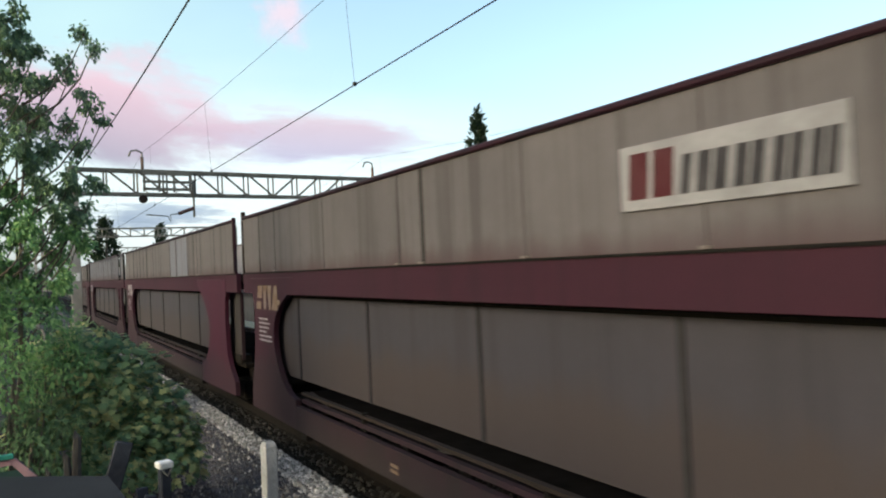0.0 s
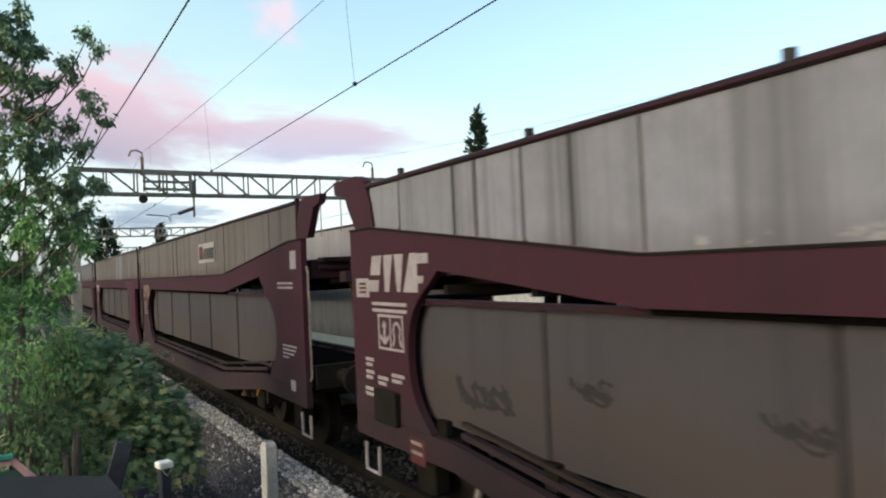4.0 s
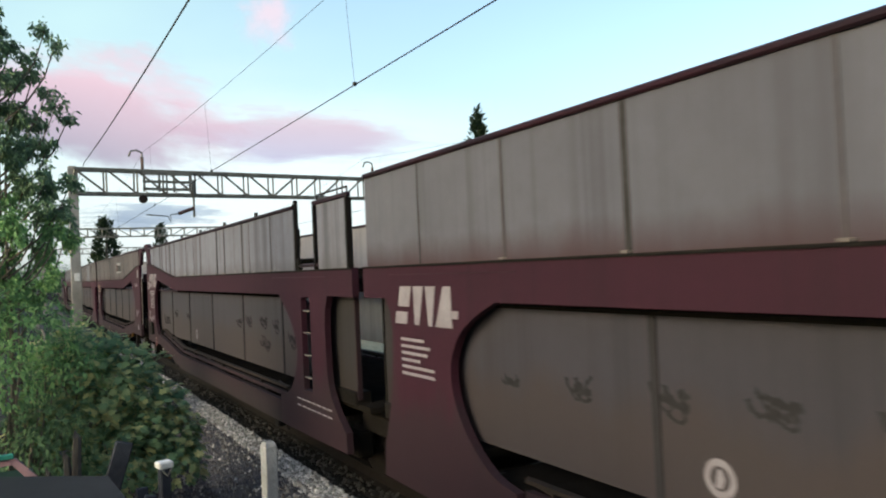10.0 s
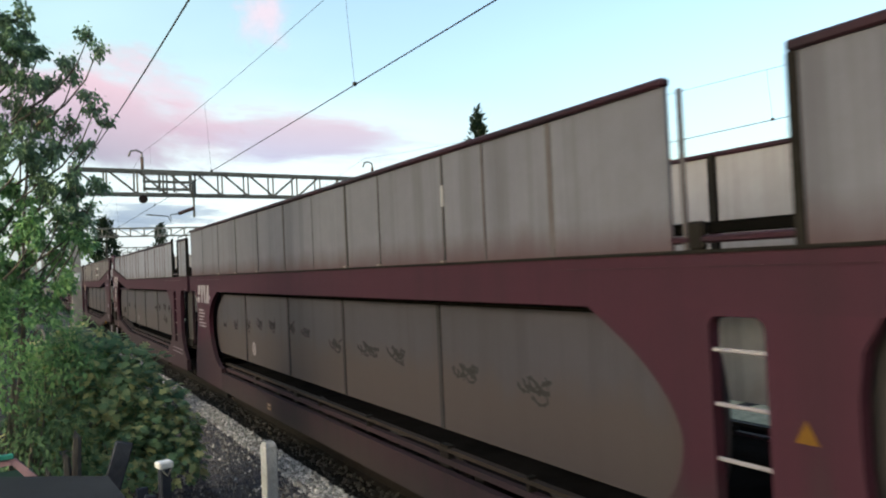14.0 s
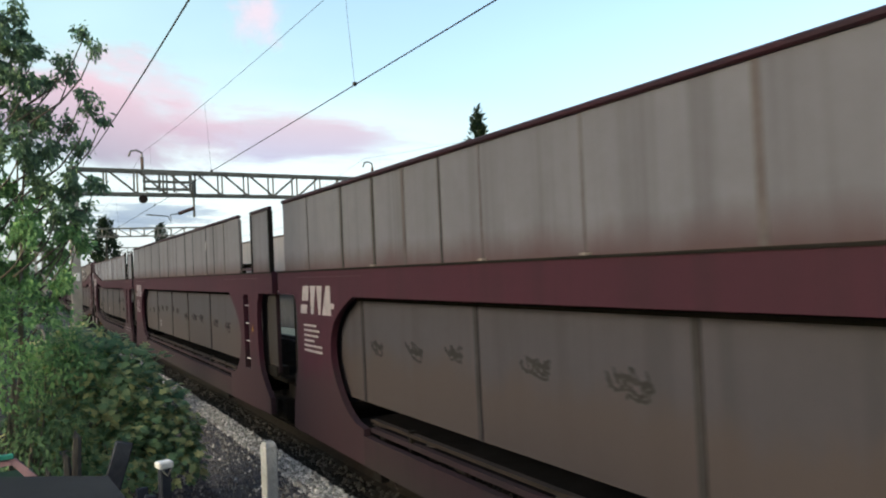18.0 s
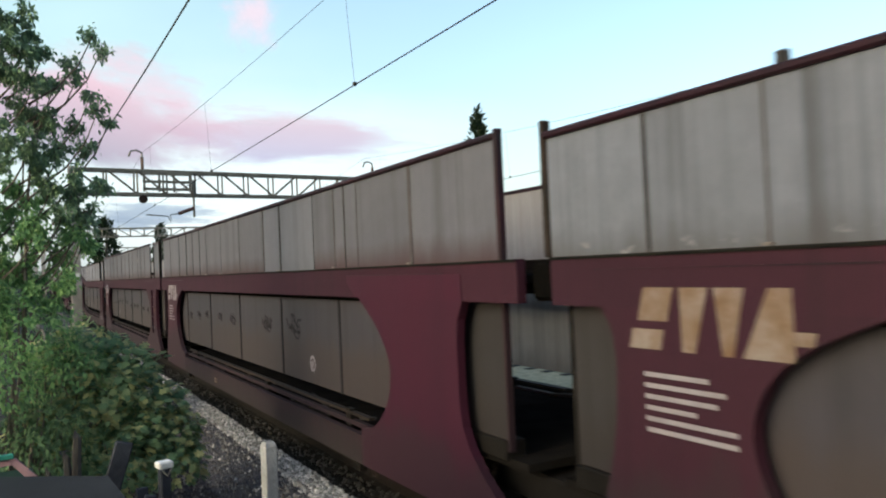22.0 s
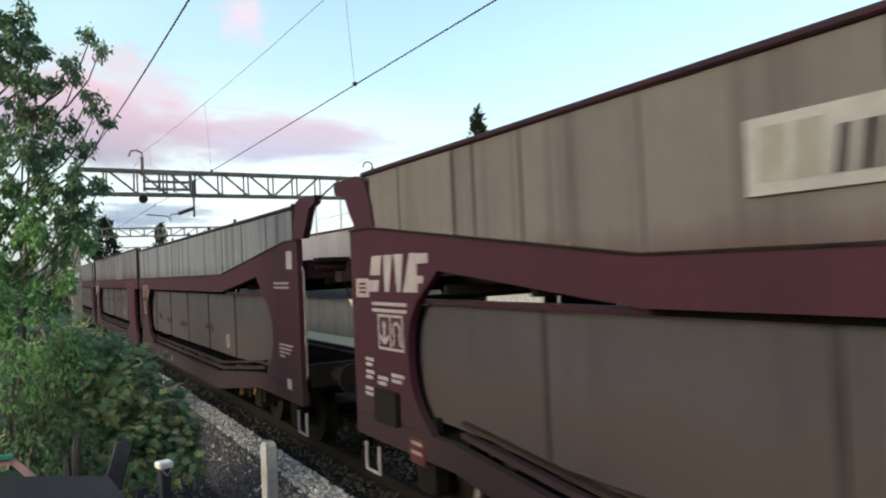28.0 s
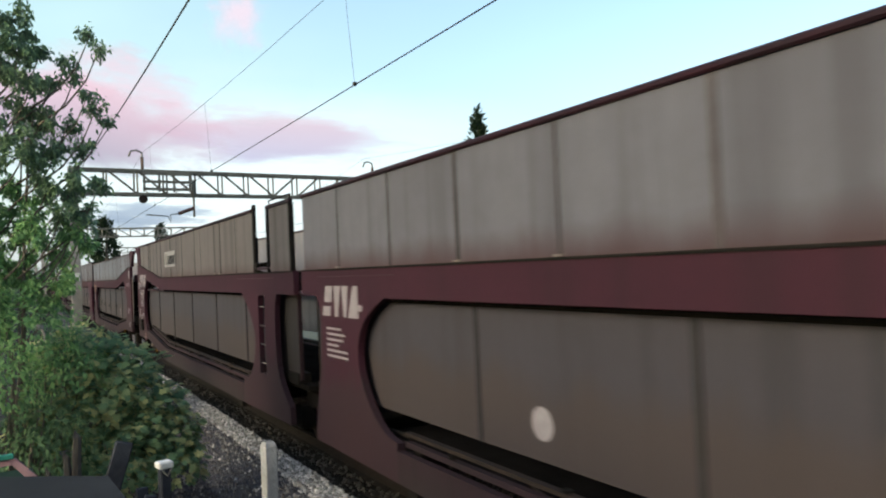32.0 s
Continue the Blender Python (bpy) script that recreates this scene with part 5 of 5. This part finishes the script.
def conifer(x, y, z, h, w, seed, label, clumps=90):
    rnd = random.Random(seed)
    t = tagged(new("conifer"), label, "tree", "conifers beyond the tracks")
    t.location = (x, y, z)
    bm = bmesh.new()
    tapered(bm, (0, 0, 0), (0, 0, h * 0.97), w * 0.10, w * 0.01)
    part("trunk", bm, BARK, t)
    leaves = []
    for k in range(clumps):
        s = (k + rnd.random()) / clumps
        r = w * 0.5 * (1.02 - s) ** 0.75 * rnd.uniform(0.65, 1.15)
        a = rnd.uniform(0, 2 * math.pi)
        c = Vector((r * math.cos(a), r * math.sin(a), h * (0.04 + 0.96 * s) + rnd.uniform(-0.02, 0.04) * h))
        for _ in range(40):
            o = c + Vector((rnd.gauss(0, 1), rnd.gauss(0, 1), rnd.gauss(0, 1.3))) * w * 0.055
            leaves.append((o, (math.cos(a) * 0.6 + rnd.uniform(-0.5, 0.5), math.sin(a) * 0.6 + rnd.uniform(-0.5, 0.5), rnd.uniform(0.2, 1.2)), (rnd.uniform(-1, 1), rnd.uniform(-1, 1), 0.3), w * 0.12 * rnd.uniform(0.6, 1.3)))
    leaf_sheet("crown", leaves, BLADE, LEAF_DARK, t)


conifer(21.8, 34.5, -0.4, 10.75, 2.1, 31, "dark tall cypress with a ragged tip beyond the tracks", 130)
conifer(8.97, 100.0, -0.4, 9.9, 4.2, 32, "dark distant conifer beside the railway", 90)
conifer(15.24, 100.0, -0.4, 9.3, 3.0, 33, "dark distant cypress beside the railway", 70)


def far_tree(x, y, z, h, w, seed, mat=None, label="round leafy tree beyond the tracks"):
    rnd = random.Random(seed)
    t = tagged(new("tree"), label, "tree", "trees beyond the tracks")
    t.location = (x, y, z)
    bm = bmesh.new()
    tapered(bm, (0, 0, 0), (0, 0, h * 0.55), w * 0.05, w * 0.02)
    for _ in range(6):
        a = rnd.uniform(0, 6.28)
        tapered(bm, (0, 0, h * rnd.uniform(0.25, 0.5)), (w * 0.35 * math.cos(a), w * 0.35 * math.sin(a), h * rnd.uniform(0.55, 0.85)), w * 0.02, w * 0.006, 5)
    part("trunk", bm, BARK, t)
    leaves = []
    for _ in range(12):
        a, q = rnd.uniform(0, 6.28), rnd.uniform(0.35, 0.88)
        c = (w * 0.30 * math.cos(a), w * 0.30 * math.sin(a), h * q)
        leaves += clump_leaves(rnd, c, (w * 0.24, w * 0.24, h * 0.15), 130, w * 0.05, 0.4)
    leaf_sheet("crown", leaves, BLADE, mat or LEAF_HEDGE, t)


for i, (x, y, h, w) in enumerate(((21.5, 22.0, 3.6, 4.0), (22.5, 16.0, 3.4, 4.4), (21.5, 10.5, 3.2, 4.0), (22.0, 5.5, 3.4, 4.4), (24.5, 28.5, 3.8, 4.6), (22.3, 30.6, 2.3, 2.4), (20.6, 25.2, 3.7, 4.2), (20.4, 29.6, 3.6, 4.2), (20.6, 19.0, 3.9, 4.2), (20.9, 13.2, 3.7, 4.0), (20.7, 7.8, 3.9, 4.2), (21.0, 2.5, 3.7, 4.4), (6.0, 110.0, 5.2, 5.0), (1.0, 112.0, 5.4, 8.0), (-5.0, 118.0, 5.5, 9.0), (-12.0, 70.0, 6.5, 9.0))):
    far_tree(x, y, -0.4, h, w, 40 + i)


# ---- houses beyond the tracks ----
def house(x, y, rz, w, d, h, ridge, wall_mat, seed, label):
    rnd = random.Random(seed)
    t = tagged(new("house"), label, "house", "houses beyond the tracks")
    t.matrix_basis = pose(x, y, -0.42, 0, 0, rz)
    part("wall", box(-w / 2, w / 2, -d / 2, d / 2, 0, h), wall_mat, t)
    bm = bmesh.new()
    o = 0.35
    sec = [(-d / 2 - o, h - 0.05), (0, ridge), (d / 2 + o, h - 0.05), (d / 2 + o, h + 0.12), (0, ridge + 0.2), (-d / 2 - o, h + 0.12)]
    a = [bm.verts.new((-w / 2 - o, yy, z)) for yy, z in sec]
    b = [bm.verts.new((w / 2 + o, yy, z)) for yy, z in sec]
    for i in range(6):
        j = (i + 1) % 6
        bm.faces.new((a[i], a[j], b[j], b[i]))
    bm.faces.new(a)
    bm.faces.new(list(reversed(b)))
    bmesh.ops.recalc_face_normals(bm, faces=bm.faces)
    roof = part("roof", bm, ROOF_T, t)
    for sx in (-1, 1):
        part("gable", plate([(d / 2, h), (-d / 2, h), (0, ridge)], sx * (w / 2 - 0.02), sx * (w / 2 - 0.14)), wall_mat, t)
    ch = part("chimney", box(-0.5, 0.5, -0.35, 0.35, ridge - 0.6, ridge + 0.9, 0.02), BRICK, roof)
    for k in (-0.3, 0.0, 0.3):
        part("chimney_pot", bar((k, 0, ridge + 0.88), (k, 0, ridge + 1.35), 0.11, 10), BRICK, roof)
    for k in range(4):
        xx = -w / 2 + w * (k + 0.5) / 4
        for z in (0.9, 3.4):
            if z + 1.2 < h:
                win = part("window", box(xx - 0.6, xx + 0.6, -d / 2 - 0.04, -d / 2 + 0.02, z, z + 1.2), WHITE_PL, t)
                for s in (-0.28, 0.28):
                    part("pane", box(xx + s - 0.24, xx + s + 0.24, -d / 2 - 0.055, -d / 2 - 0.041, z + 0.07, z + 1.13), GLASS_D, win)


house(30.0, 29.0, -62, 9.0, 7.0, 4.6, 6.4, RENDER_W, 1, "white rendered house with a brick chimney beyond the tracks")
house(27.0, 44.0, -75, 10.0, 7.0, 2.6, 4.6, RENDER_W, 2, "low white rendered house beyond the tracks")

# ---- boundary wall closing the far side
wall = mesh_ob("boundary_wall", box(18.6, 18.8, -60, 200, -0.43, 1.0), CONC)
tagged(wall, "low weathered concrete boundary wall beyond the tracks", "wall", kind="structure")


# ---- garden things by the camera ----
def fence_post():
    p = tagged(new("fence_post"), "pale weathered concrete fence post with a chamfered top", "post")
    p.matrix_basis = pose(1.256, 4.5, -0.1, 0, 0.0, 8)
    bm = box(-0.038, 0.038, -0.04, 0.04, 0, 1.33, 0.006)
    part("shaft", bm, CONC, p)
    bm = bmesh.new()
    bmesh.ops.create_cone(bm, cap_ends=True, segments=4, radius1=0.050, radius2=0.036, depth=0.02, matrix=Matrix.Translation((0, 0, 1.34)) @ Matrix.Rotation(radians(45), 4, "Z"))
    part("cap", bm, CONC, p)


fence_post()


def slab(outline, z0, z1):
    bm = bmesh.new()
    f = bm.faces.new([bm.verts.new((x, y, z0)) for x, y in outline])
    r = bmesh.ops.extrude_face_region(bm, geom=[f])
    bmesh.ops.translate(bm, verts=[v for v in r["geom"] if isinstance(v, bmesh.types.BMVert)], vec=(0, 0, z1 - z0))
    bmesh.ops.recalc_face_normals(bm, faces=bm.faces)
    return bm


def shed_roof():
    s = tagged(new("shed"), "low shed with a dark felt-covered flat roof", "shed")
    s.location = (0.247, 3.02, 0.30)
    part("roof", slab([(0.0, 0.0), (0.045, -0.62), (-1.30, -0.30), (-1.42, 1.05)], 1.215, 1.25), ROOF_FELT, s, "dark grey roofing felt")
    for k in range(8):
        x = -0.02 - 0.165 * k
        part("wall_board", slab([(x, -0.03 - 0.74 * x), (x - 0.155, -0.03 - 0.74 * (x - 0.155)), (x - 0.155, -0.05 - 0.74 * (x - 0.155)), (x, -0.05 - 0.74 * x)], 0.0, 1.21), WOOD_OLD, s)
    for k in range(3):
        y = -0.04 - 0.19 * k
        part("wall_board", slab([(-0.005 - 0.07 * y, y), (-0.025 - 0.07 * y, y), (-0.012 - 0.07 * y, y - 0.18), (0.008 - 0.07 * y, y - 0.18)], 0.0, 1.21), WOOD_OLD, s)


shed_roof()


def playhouse():
    p = tagged(new("playhouse"), "small painted playhouse with pink bargeboard and teal roof edge", "playhouse")
    p.matrix_basis = pose(-0.34, 4.6, 0.13, 0, 0, 0)
    part("wall", box(-0.5, 0.36, 0.0, 0.5, 0, 1.05, 0.005), BOTTLE, p, "dark green boarded wall")
    bm = bmesh.new()
    prof = [(-0.5, 1.22), (0.28, 1.22), (0.42, 1.06), (0.385, 1.035), (0.262, 1.19), (-0.5, 1.19)]
    f = bm.faces.new([bm.verts.new((x, -0.04, z)) for x, z in prof])
    r = bmesh.ops.extrude_face_region(bm, geom=[f])
    bmesh.ops.translate(bm, verts=[v for v in r["geom"] if isinstance(v, bmesh.types.BMVert)], vec=(0, 0.03, 0))
    bmesh.ops.recalc_face_normals(bm, faces=bm.faces)
    part("bargeboard", bm, PINK, p, "pink painted bargeboard")
    part("roof", box(-0.5, 0.27, -0.06, -0.02, 1.225, 1.25, 0.004), TEAL, p, "teal painted roof edge")


playhouse()


def stakes():
    # x, y, height, half-width, lean
    for x, y, h, r, lean in ((0.235, 5.50, 1.15, 0.030, 2), (0.290, 5.53, 1.03, 0.026, -5), (0.145, 5.40, 0.97, 0.016, -3)):
        p = tagged(new("wooden_stake"), "weathered grey split-wood stake in the undergrowth", "stake", "wooden stakes")
        p.matrix_basis = pose(x, y, 0.13, 0, lean, 14)
        bm = bmesh.new()
        rings = []
        for k, (z, s) in enumerate(((0, 1.1), (0.5, 1.0), (0.85, 0.95), (0.97, 0.8))):
            rings.append([bm.verts.new((s * r * a + 0.004 * (k % 2), s * 0.016 * c, z * h)) for a, c in ((-1, -1), (0.1, -1.3), (1, -0.8), (0.9, 1), (-0.8, 1))])
        for lo, hi in zip(rings, rings[1:]):
            for k in range(5):
                bm.faces.new((lo[k], lo[(k + 1) % 5], hi[(k + 1) % 5], hi[k]))
        bm.faces.new(list(reversed(rings[0])))
        part("shaft", bm, WOOD_OLD, p)
        bm = bmesh.new()
        ring = [bm.verts.new((0.8 * r * a, 0.8 * 0.016 * c, 0.97 * h)) for a, c in ((-1, -1), (0.1, -1.3), (1, -0.8), (0.9, 1), (-0.8, 1))]
        tip = [bm.verts.new((-0.35 * r, 0, h * 1.02)), bm.verts.new((0.2 * r, 0, h * 0.995))]
        bm.faces.new((ring[0], ring[1], tip[1], tip[0]))
        bm.faces.new((ring[1], ring[2], tip[1]))
        bm.faces.new((ring[2], ring[3], tip[1]))
        bm.faces.new((ring[3], ring[4], tip[0], tip[1]))
        bm.faces.new((ring[4], ring[0], tip[0]))
        part("tip", bm, WOOD_OLD, p, "splintered top")


stakes()


def tarp_boards():
    t = tagged(new("leaning_boards"), "black tarpaulin-wrapped boards propped together by the fence", "boards")
    t.matrix_basis = pose(0.46, 4.2, 0.15, 0, 0, 0)
    for x0, x1, h, w, y in ((-0.42, -0.03, 1.28, 0.044, 0.0), (0.06, 0.05, 1.02, 0.030, 0.05), (-0.10, 0.08, 1.00, 0.030, -0.05)):
        d = Vector((x1 - x0, 0, h))
        bm = box(-w, w, -0.012, 0.012, 0, d.length, 0.006)
        bmesh.ops.transform(bm, matrix=Matrix.Translation((x0, y, 0)) @ Matrix.Rotation(math.atan2(x1 - x0, h), 4, "Y"), verts=bm.verts)
        part("board", bm, TARP, t)


tarp_boards()


def capped_post():
    p = tagged(new("capped_post"), "dark timber post with a white plastic cap", "post")
    p.matrix_basis = pose(0.69, 4.7, 0.125, 0, 0, 12)
    part("shaft", box(-0.030, 0.030, -0.030, 0.030, 0, 1.02, 0.006), TARP, p)
    part("cap", box(-0.044, 0.044, -0.040, 0.040, 1.022, 1.062, 0.008), CAP, p, "white plastic cap")
    part("bracket", tube([(-0.025, -0.04, 1.02), (0.0, -0.05, 0.985), (0.03, -0.04, 1.02)], 0.007), GALV, p)


capped_post()

def plastic_bag():
    rnd = random.Random(5)
    g = tagged(new("plastic_bag"), "crumpled white plastic bag caught in the undergrowth", "bag")
    g.location = (0.117, 7.88, 1.86)
    bm = bmesh.new()
    bmesh.ops.create_icosphere(bm, subdivisions=2, radius=0.032)
    for v in bm.verts:
        v.co *= rnd.uniform(0.45, 1.15)
        v.co.x *= 1.2
        v.co.z *= 0.9
    part("film", bm, WHITE_PL, g)
    part("loose_end", pipe([(0.02, 0, -0.02), (0.04, 0.01, -0.08), (0.035, 0.0, -0.14)], [0.014, 0.010, 0.004], 6), WHITE_PL, g)


plastic_bag()

# ---- clouds, far off ----
def cloud_mat(name, col, col2, scale, strength, lo, hi, seed):
    """A soft-edged bank: it thins out towards the rim of its sheet and where the noise is low."""
    m, nd, lk, bs = mat_new(name)
    nd.remove(bs)
    tc = nd.new("ShaderNodeTexCoord")
    gr = nd.new("ShaderNodeTexGradient")
    gr.gradient_type = "SPHERICAL"
    lk.new(tc.outputs["Object"], gr.inputs["Vector"])
    f = noise_fac(nd, lk, coords(nd, lk, (1, 1, 1), (seed, seed * 0.7, 0)), scale, 0.3, 0.7, 6.0, 0.55)
    ad = nd.new("ShaderNodeMath")
    ad.operation = "MULTIPLY_ADD"
    lk.new(f, ad.inputs[0])
    ad.inputs[1].default_value = 0.45
    lk.new(gr.outputs["Fac"], ad.inputs[2])
    mr = nd.new("ShaderNodeMapRange")
    mr.interpolation_type = "SMOOTHSTEP"
    mr.inputs["From Min"].default_value = lo
    mr.inputs["From Max"].default_value = hi
    lk.new(ad.outputs[0], mr.inputs["Value"])
    em = nd.new("ShaderNodeEmission")
    em.inputs["Strength"].default_value = strength
    sp = nd.new("ShaderNodeSeparateXYZ")
    lk.new(tc.outputs["Object"], sp.inputs[0])
    r2 = nd.new("ShaderNodeMapRange")
    r2.inputs["From Min"].default_value = -0.5
    r2.inputs["From Max"].default_value = 0.4
    lk.new(sp.outputs["Y"], r2.inputs["Value"])
    lk.new(mix_rgb(nd, lk, r2.outputs["Result"], col2, col), em.inputs["Color"])
    tp = nd.new("ShaderNodeBsdfTransparent")
    mx = nd.new("ShaderNodeMixShader")
    lk.new(mul_const(nd, lk, mr.outputs["Result"], 0.88), mx.inputs[0])
    lk.new(tp.outputs[0], mx.inputs[1])
    lk.new(em.outputs[0], mx.inputs[2])
    lk.new(mx.outputs[0], nd["Material Output"].inputs["Surface"])
    return m


CLOUDS = []
CAM_TURN = VIEW.to_3x3()


def cloud(px, py, half_w, half_h, mat, label, drift, dist=3000.0, tilt=0.0):
    """A flat bank far away, facing the place: px and py are tangents right of and above the way that the camera looks."""
    p = VIEW @ Vector((px * dist, py * dist, -dist))
    bm = bmesh.new()
    bmesh.ops.create_grid(bm, x_segments=1, y_segments=1, size=1.0)
    ob = mesh_ob("cloud", bm, mat)
    tagged(ob, label, "cloud", "clouds", "structure")
    ob.scale = (half_w * dist, half_h * dist, 1)
    turn = (CAM_TURN.to_4x4() @ pose(0, 0, 0, 0, 0, tilt))
    CLOUDS.append((ob, p, turn, CAM_TURN @ Vector((drift[0] * dist, drift[1] * dist, 0))))
    ob.matrix_basis = Matrix.Translation(p) @ turn @ Matrix.Diagonal((half_w * dist, half_h * dist, 1, 1))


PINKS = cloud_mat("pink_cloud", (0.42, 0.270, 0.320), (0.195, 0.168, 0.228), 2.2, 1.0, 0.46, 0.86, 3.1)
PINK2 = cloud_mat("pink_cloud_tail", (0.36, 0.265, 0.315), (0.27, 0.245, 0.335), 2.6, 1.0, 0.46, 0.95, 5.7)
WISP = cloud_mat("pink_wisp", (0.44, 0.34, 0.39), (0.42, 0.34, 0.40), 2.4, 1.0, 0.5, 1.25, 8.3)
GREYC = cloud_mat("grey_cloud", (0.20, 0.235, 0.30), (0.17, 0.20, 0.265), 3.0, 1.0, 0.47, 0.95, 1.9)
PALE = cloud_mat("pale_haze_bank", (0.47, 0.50, 0.53), (0.45, 0.47, 0.49), 1.2, 1.0, 0.46, 1.05, 6.4)


# glowing sheet added to lift the sky where it is too dark, upper left
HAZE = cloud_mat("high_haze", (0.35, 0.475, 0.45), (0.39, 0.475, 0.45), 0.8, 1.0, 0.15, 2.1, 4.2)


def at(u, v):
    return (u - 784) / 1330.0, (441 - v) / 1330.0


def put_cloud(u, v, hw, hh, mat, label, du, tilt=0.0, dist=3000.0):
    cloud(*at(u, v), hw / 1330.0, hh / 1330.0, mat, label, (du / 1330.0, 0), dist, tilt)


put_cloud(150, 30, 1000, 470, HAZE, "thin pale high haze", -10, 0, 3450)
put_cloud(480, 440, 1500, 420, PALE, "pale hazy cloud bank above the horizon", -10, -3, 3400)
put_cloud(170, 200, 400, 165, PINKS, "broad pink and mauve dusk cloud bank", -40, -12, 3000)
put_cloud(540, 242, 360, 75, PINK2, "long pink tail of the dusk cloud bank", -70, -2, 3050)
put_cloud(500, 34, 85, 95, WISP, "small pale pink cloud wisp", -80, 10, 3100)
put_cloud(290, 378, 190, 30, GREYC, "low blue-grey cloud streak", -25, 0, 3150)
put_cloud(240, 395, 120, 22, GREYC, "low blue-grey cloud streak", -20, 0, 3160)


# ---- what moves ----
TRAIN = [-3.122, 0.02, 2.874, 5.58, 8.225, 10.809, 13.308, 15.661, 17.951, 20.178, 22.389, 24.614, 26.82, 28.946, 31.011, 33.082, 35.213, 37.444, 39.734,
         42.019, 44.29, 46.614, 49.009, 51.651, 54.572, 57.662, 60.921, 64.355, 67.958, 71.696, 75.589, 79.68, 83.98]


def along(t):
    """Where the train is at t seconds, by smooth steps between the whole seconds."""
    i = min(31, int(t))
    f = t - i
    p1, p2 = TRAIN[i], TRAIN[i + 1]
    p0 = TRAIN[i - 1] if i else 2 * p1 - p2
    p3 = TRAIN[i + 2] if i < 31 else 2 * p2 - p1
    return p1 + 0.5 * f * (p2 - p0 + f * (2 * p0 - 5 * p1 + 4 * p2 - p3 + f * (3 * (p1 - p2) + p3 - p0)))


def motions():
    for w, front in WAGONS:
        walk(w, [(t, pose(TRACK_X, TRAIN[t] + front, 0)) for t in range(33)])
    for ws in turning:
        x, y, z = ws.location
        rows = []
        for k in range(0, 32 * 8 + 1):
            t = k / 8
            a = -(along(t) - along(0)) / 0.39
            rows.append((t, Matrix.Translation((x, y, z)) @ Matrix.Rotation(a, 4, "X")))
        walk(ws, rows)
    # the tree leans away in a gust between five and twelve seconds
    gust = [(0.0, 0.0), (1.0, 1.2), (2.0, 1.5), (3.0, 2.5), (3.5, 2.2), (4.5, -0.5), (5.5, -3.0), (6.3, -6.5), (7.0, -9.3), (8.0, -8.0), (9.0, -6.3), (10.0, -5.8), (10.5, -5.4), (11.0, -7.2), (11.5, -4.2), (12.0, -1.2), (13.0, 0.0),
            (14.5, 1.5), (16.5, 1.0), (18.0, 0.2), (19.0, 0.5), (21.0, 1.0), (21.6, 2.2), (23.0, 1.5), (25.0, 1.2), (27.6, 1.2), (28.0, 1.8), (30.3, 0.8), (32.0, 1.4)]
    walk(ASH, [(t, pose(*TREE_AT, 0, 0.42 * a, 0)) for t, a in gust])
    # the outer sprays are blown farther than the stems
    for b, (x, y, z), head, ph in SWAY:
        give = 0.026 * min(1.0, max(0.0, (x - 0.55) / 0.4)) * min(1.0, max(0.0, z - 2.9))
        rows = []
        for k in range(65):
            g = min(0.0, float(np.interp(0.5 * k, [t for t, _ in gust], [a for _, a in gust])))
            rows.append((0.5 * k, pose(x + give * g, y, z + 0.3 * give * g, 0, 0, head) @ pose(0, 0, 0, 3.0 * math.sin(0.9 * k + ph), 2.5 * math.sin(0.7 * k + 2 * ph), 4.0 * math.sin(1.3 * k + ph))))
        walk(b, rows)
    for ob, p, turn, d in CLOUDS:
        walk(ob, [(0.0, Matrix.Translation(p) @ turn), (32.0, Matrix.Translation(p + d) @ turn)])


motions()
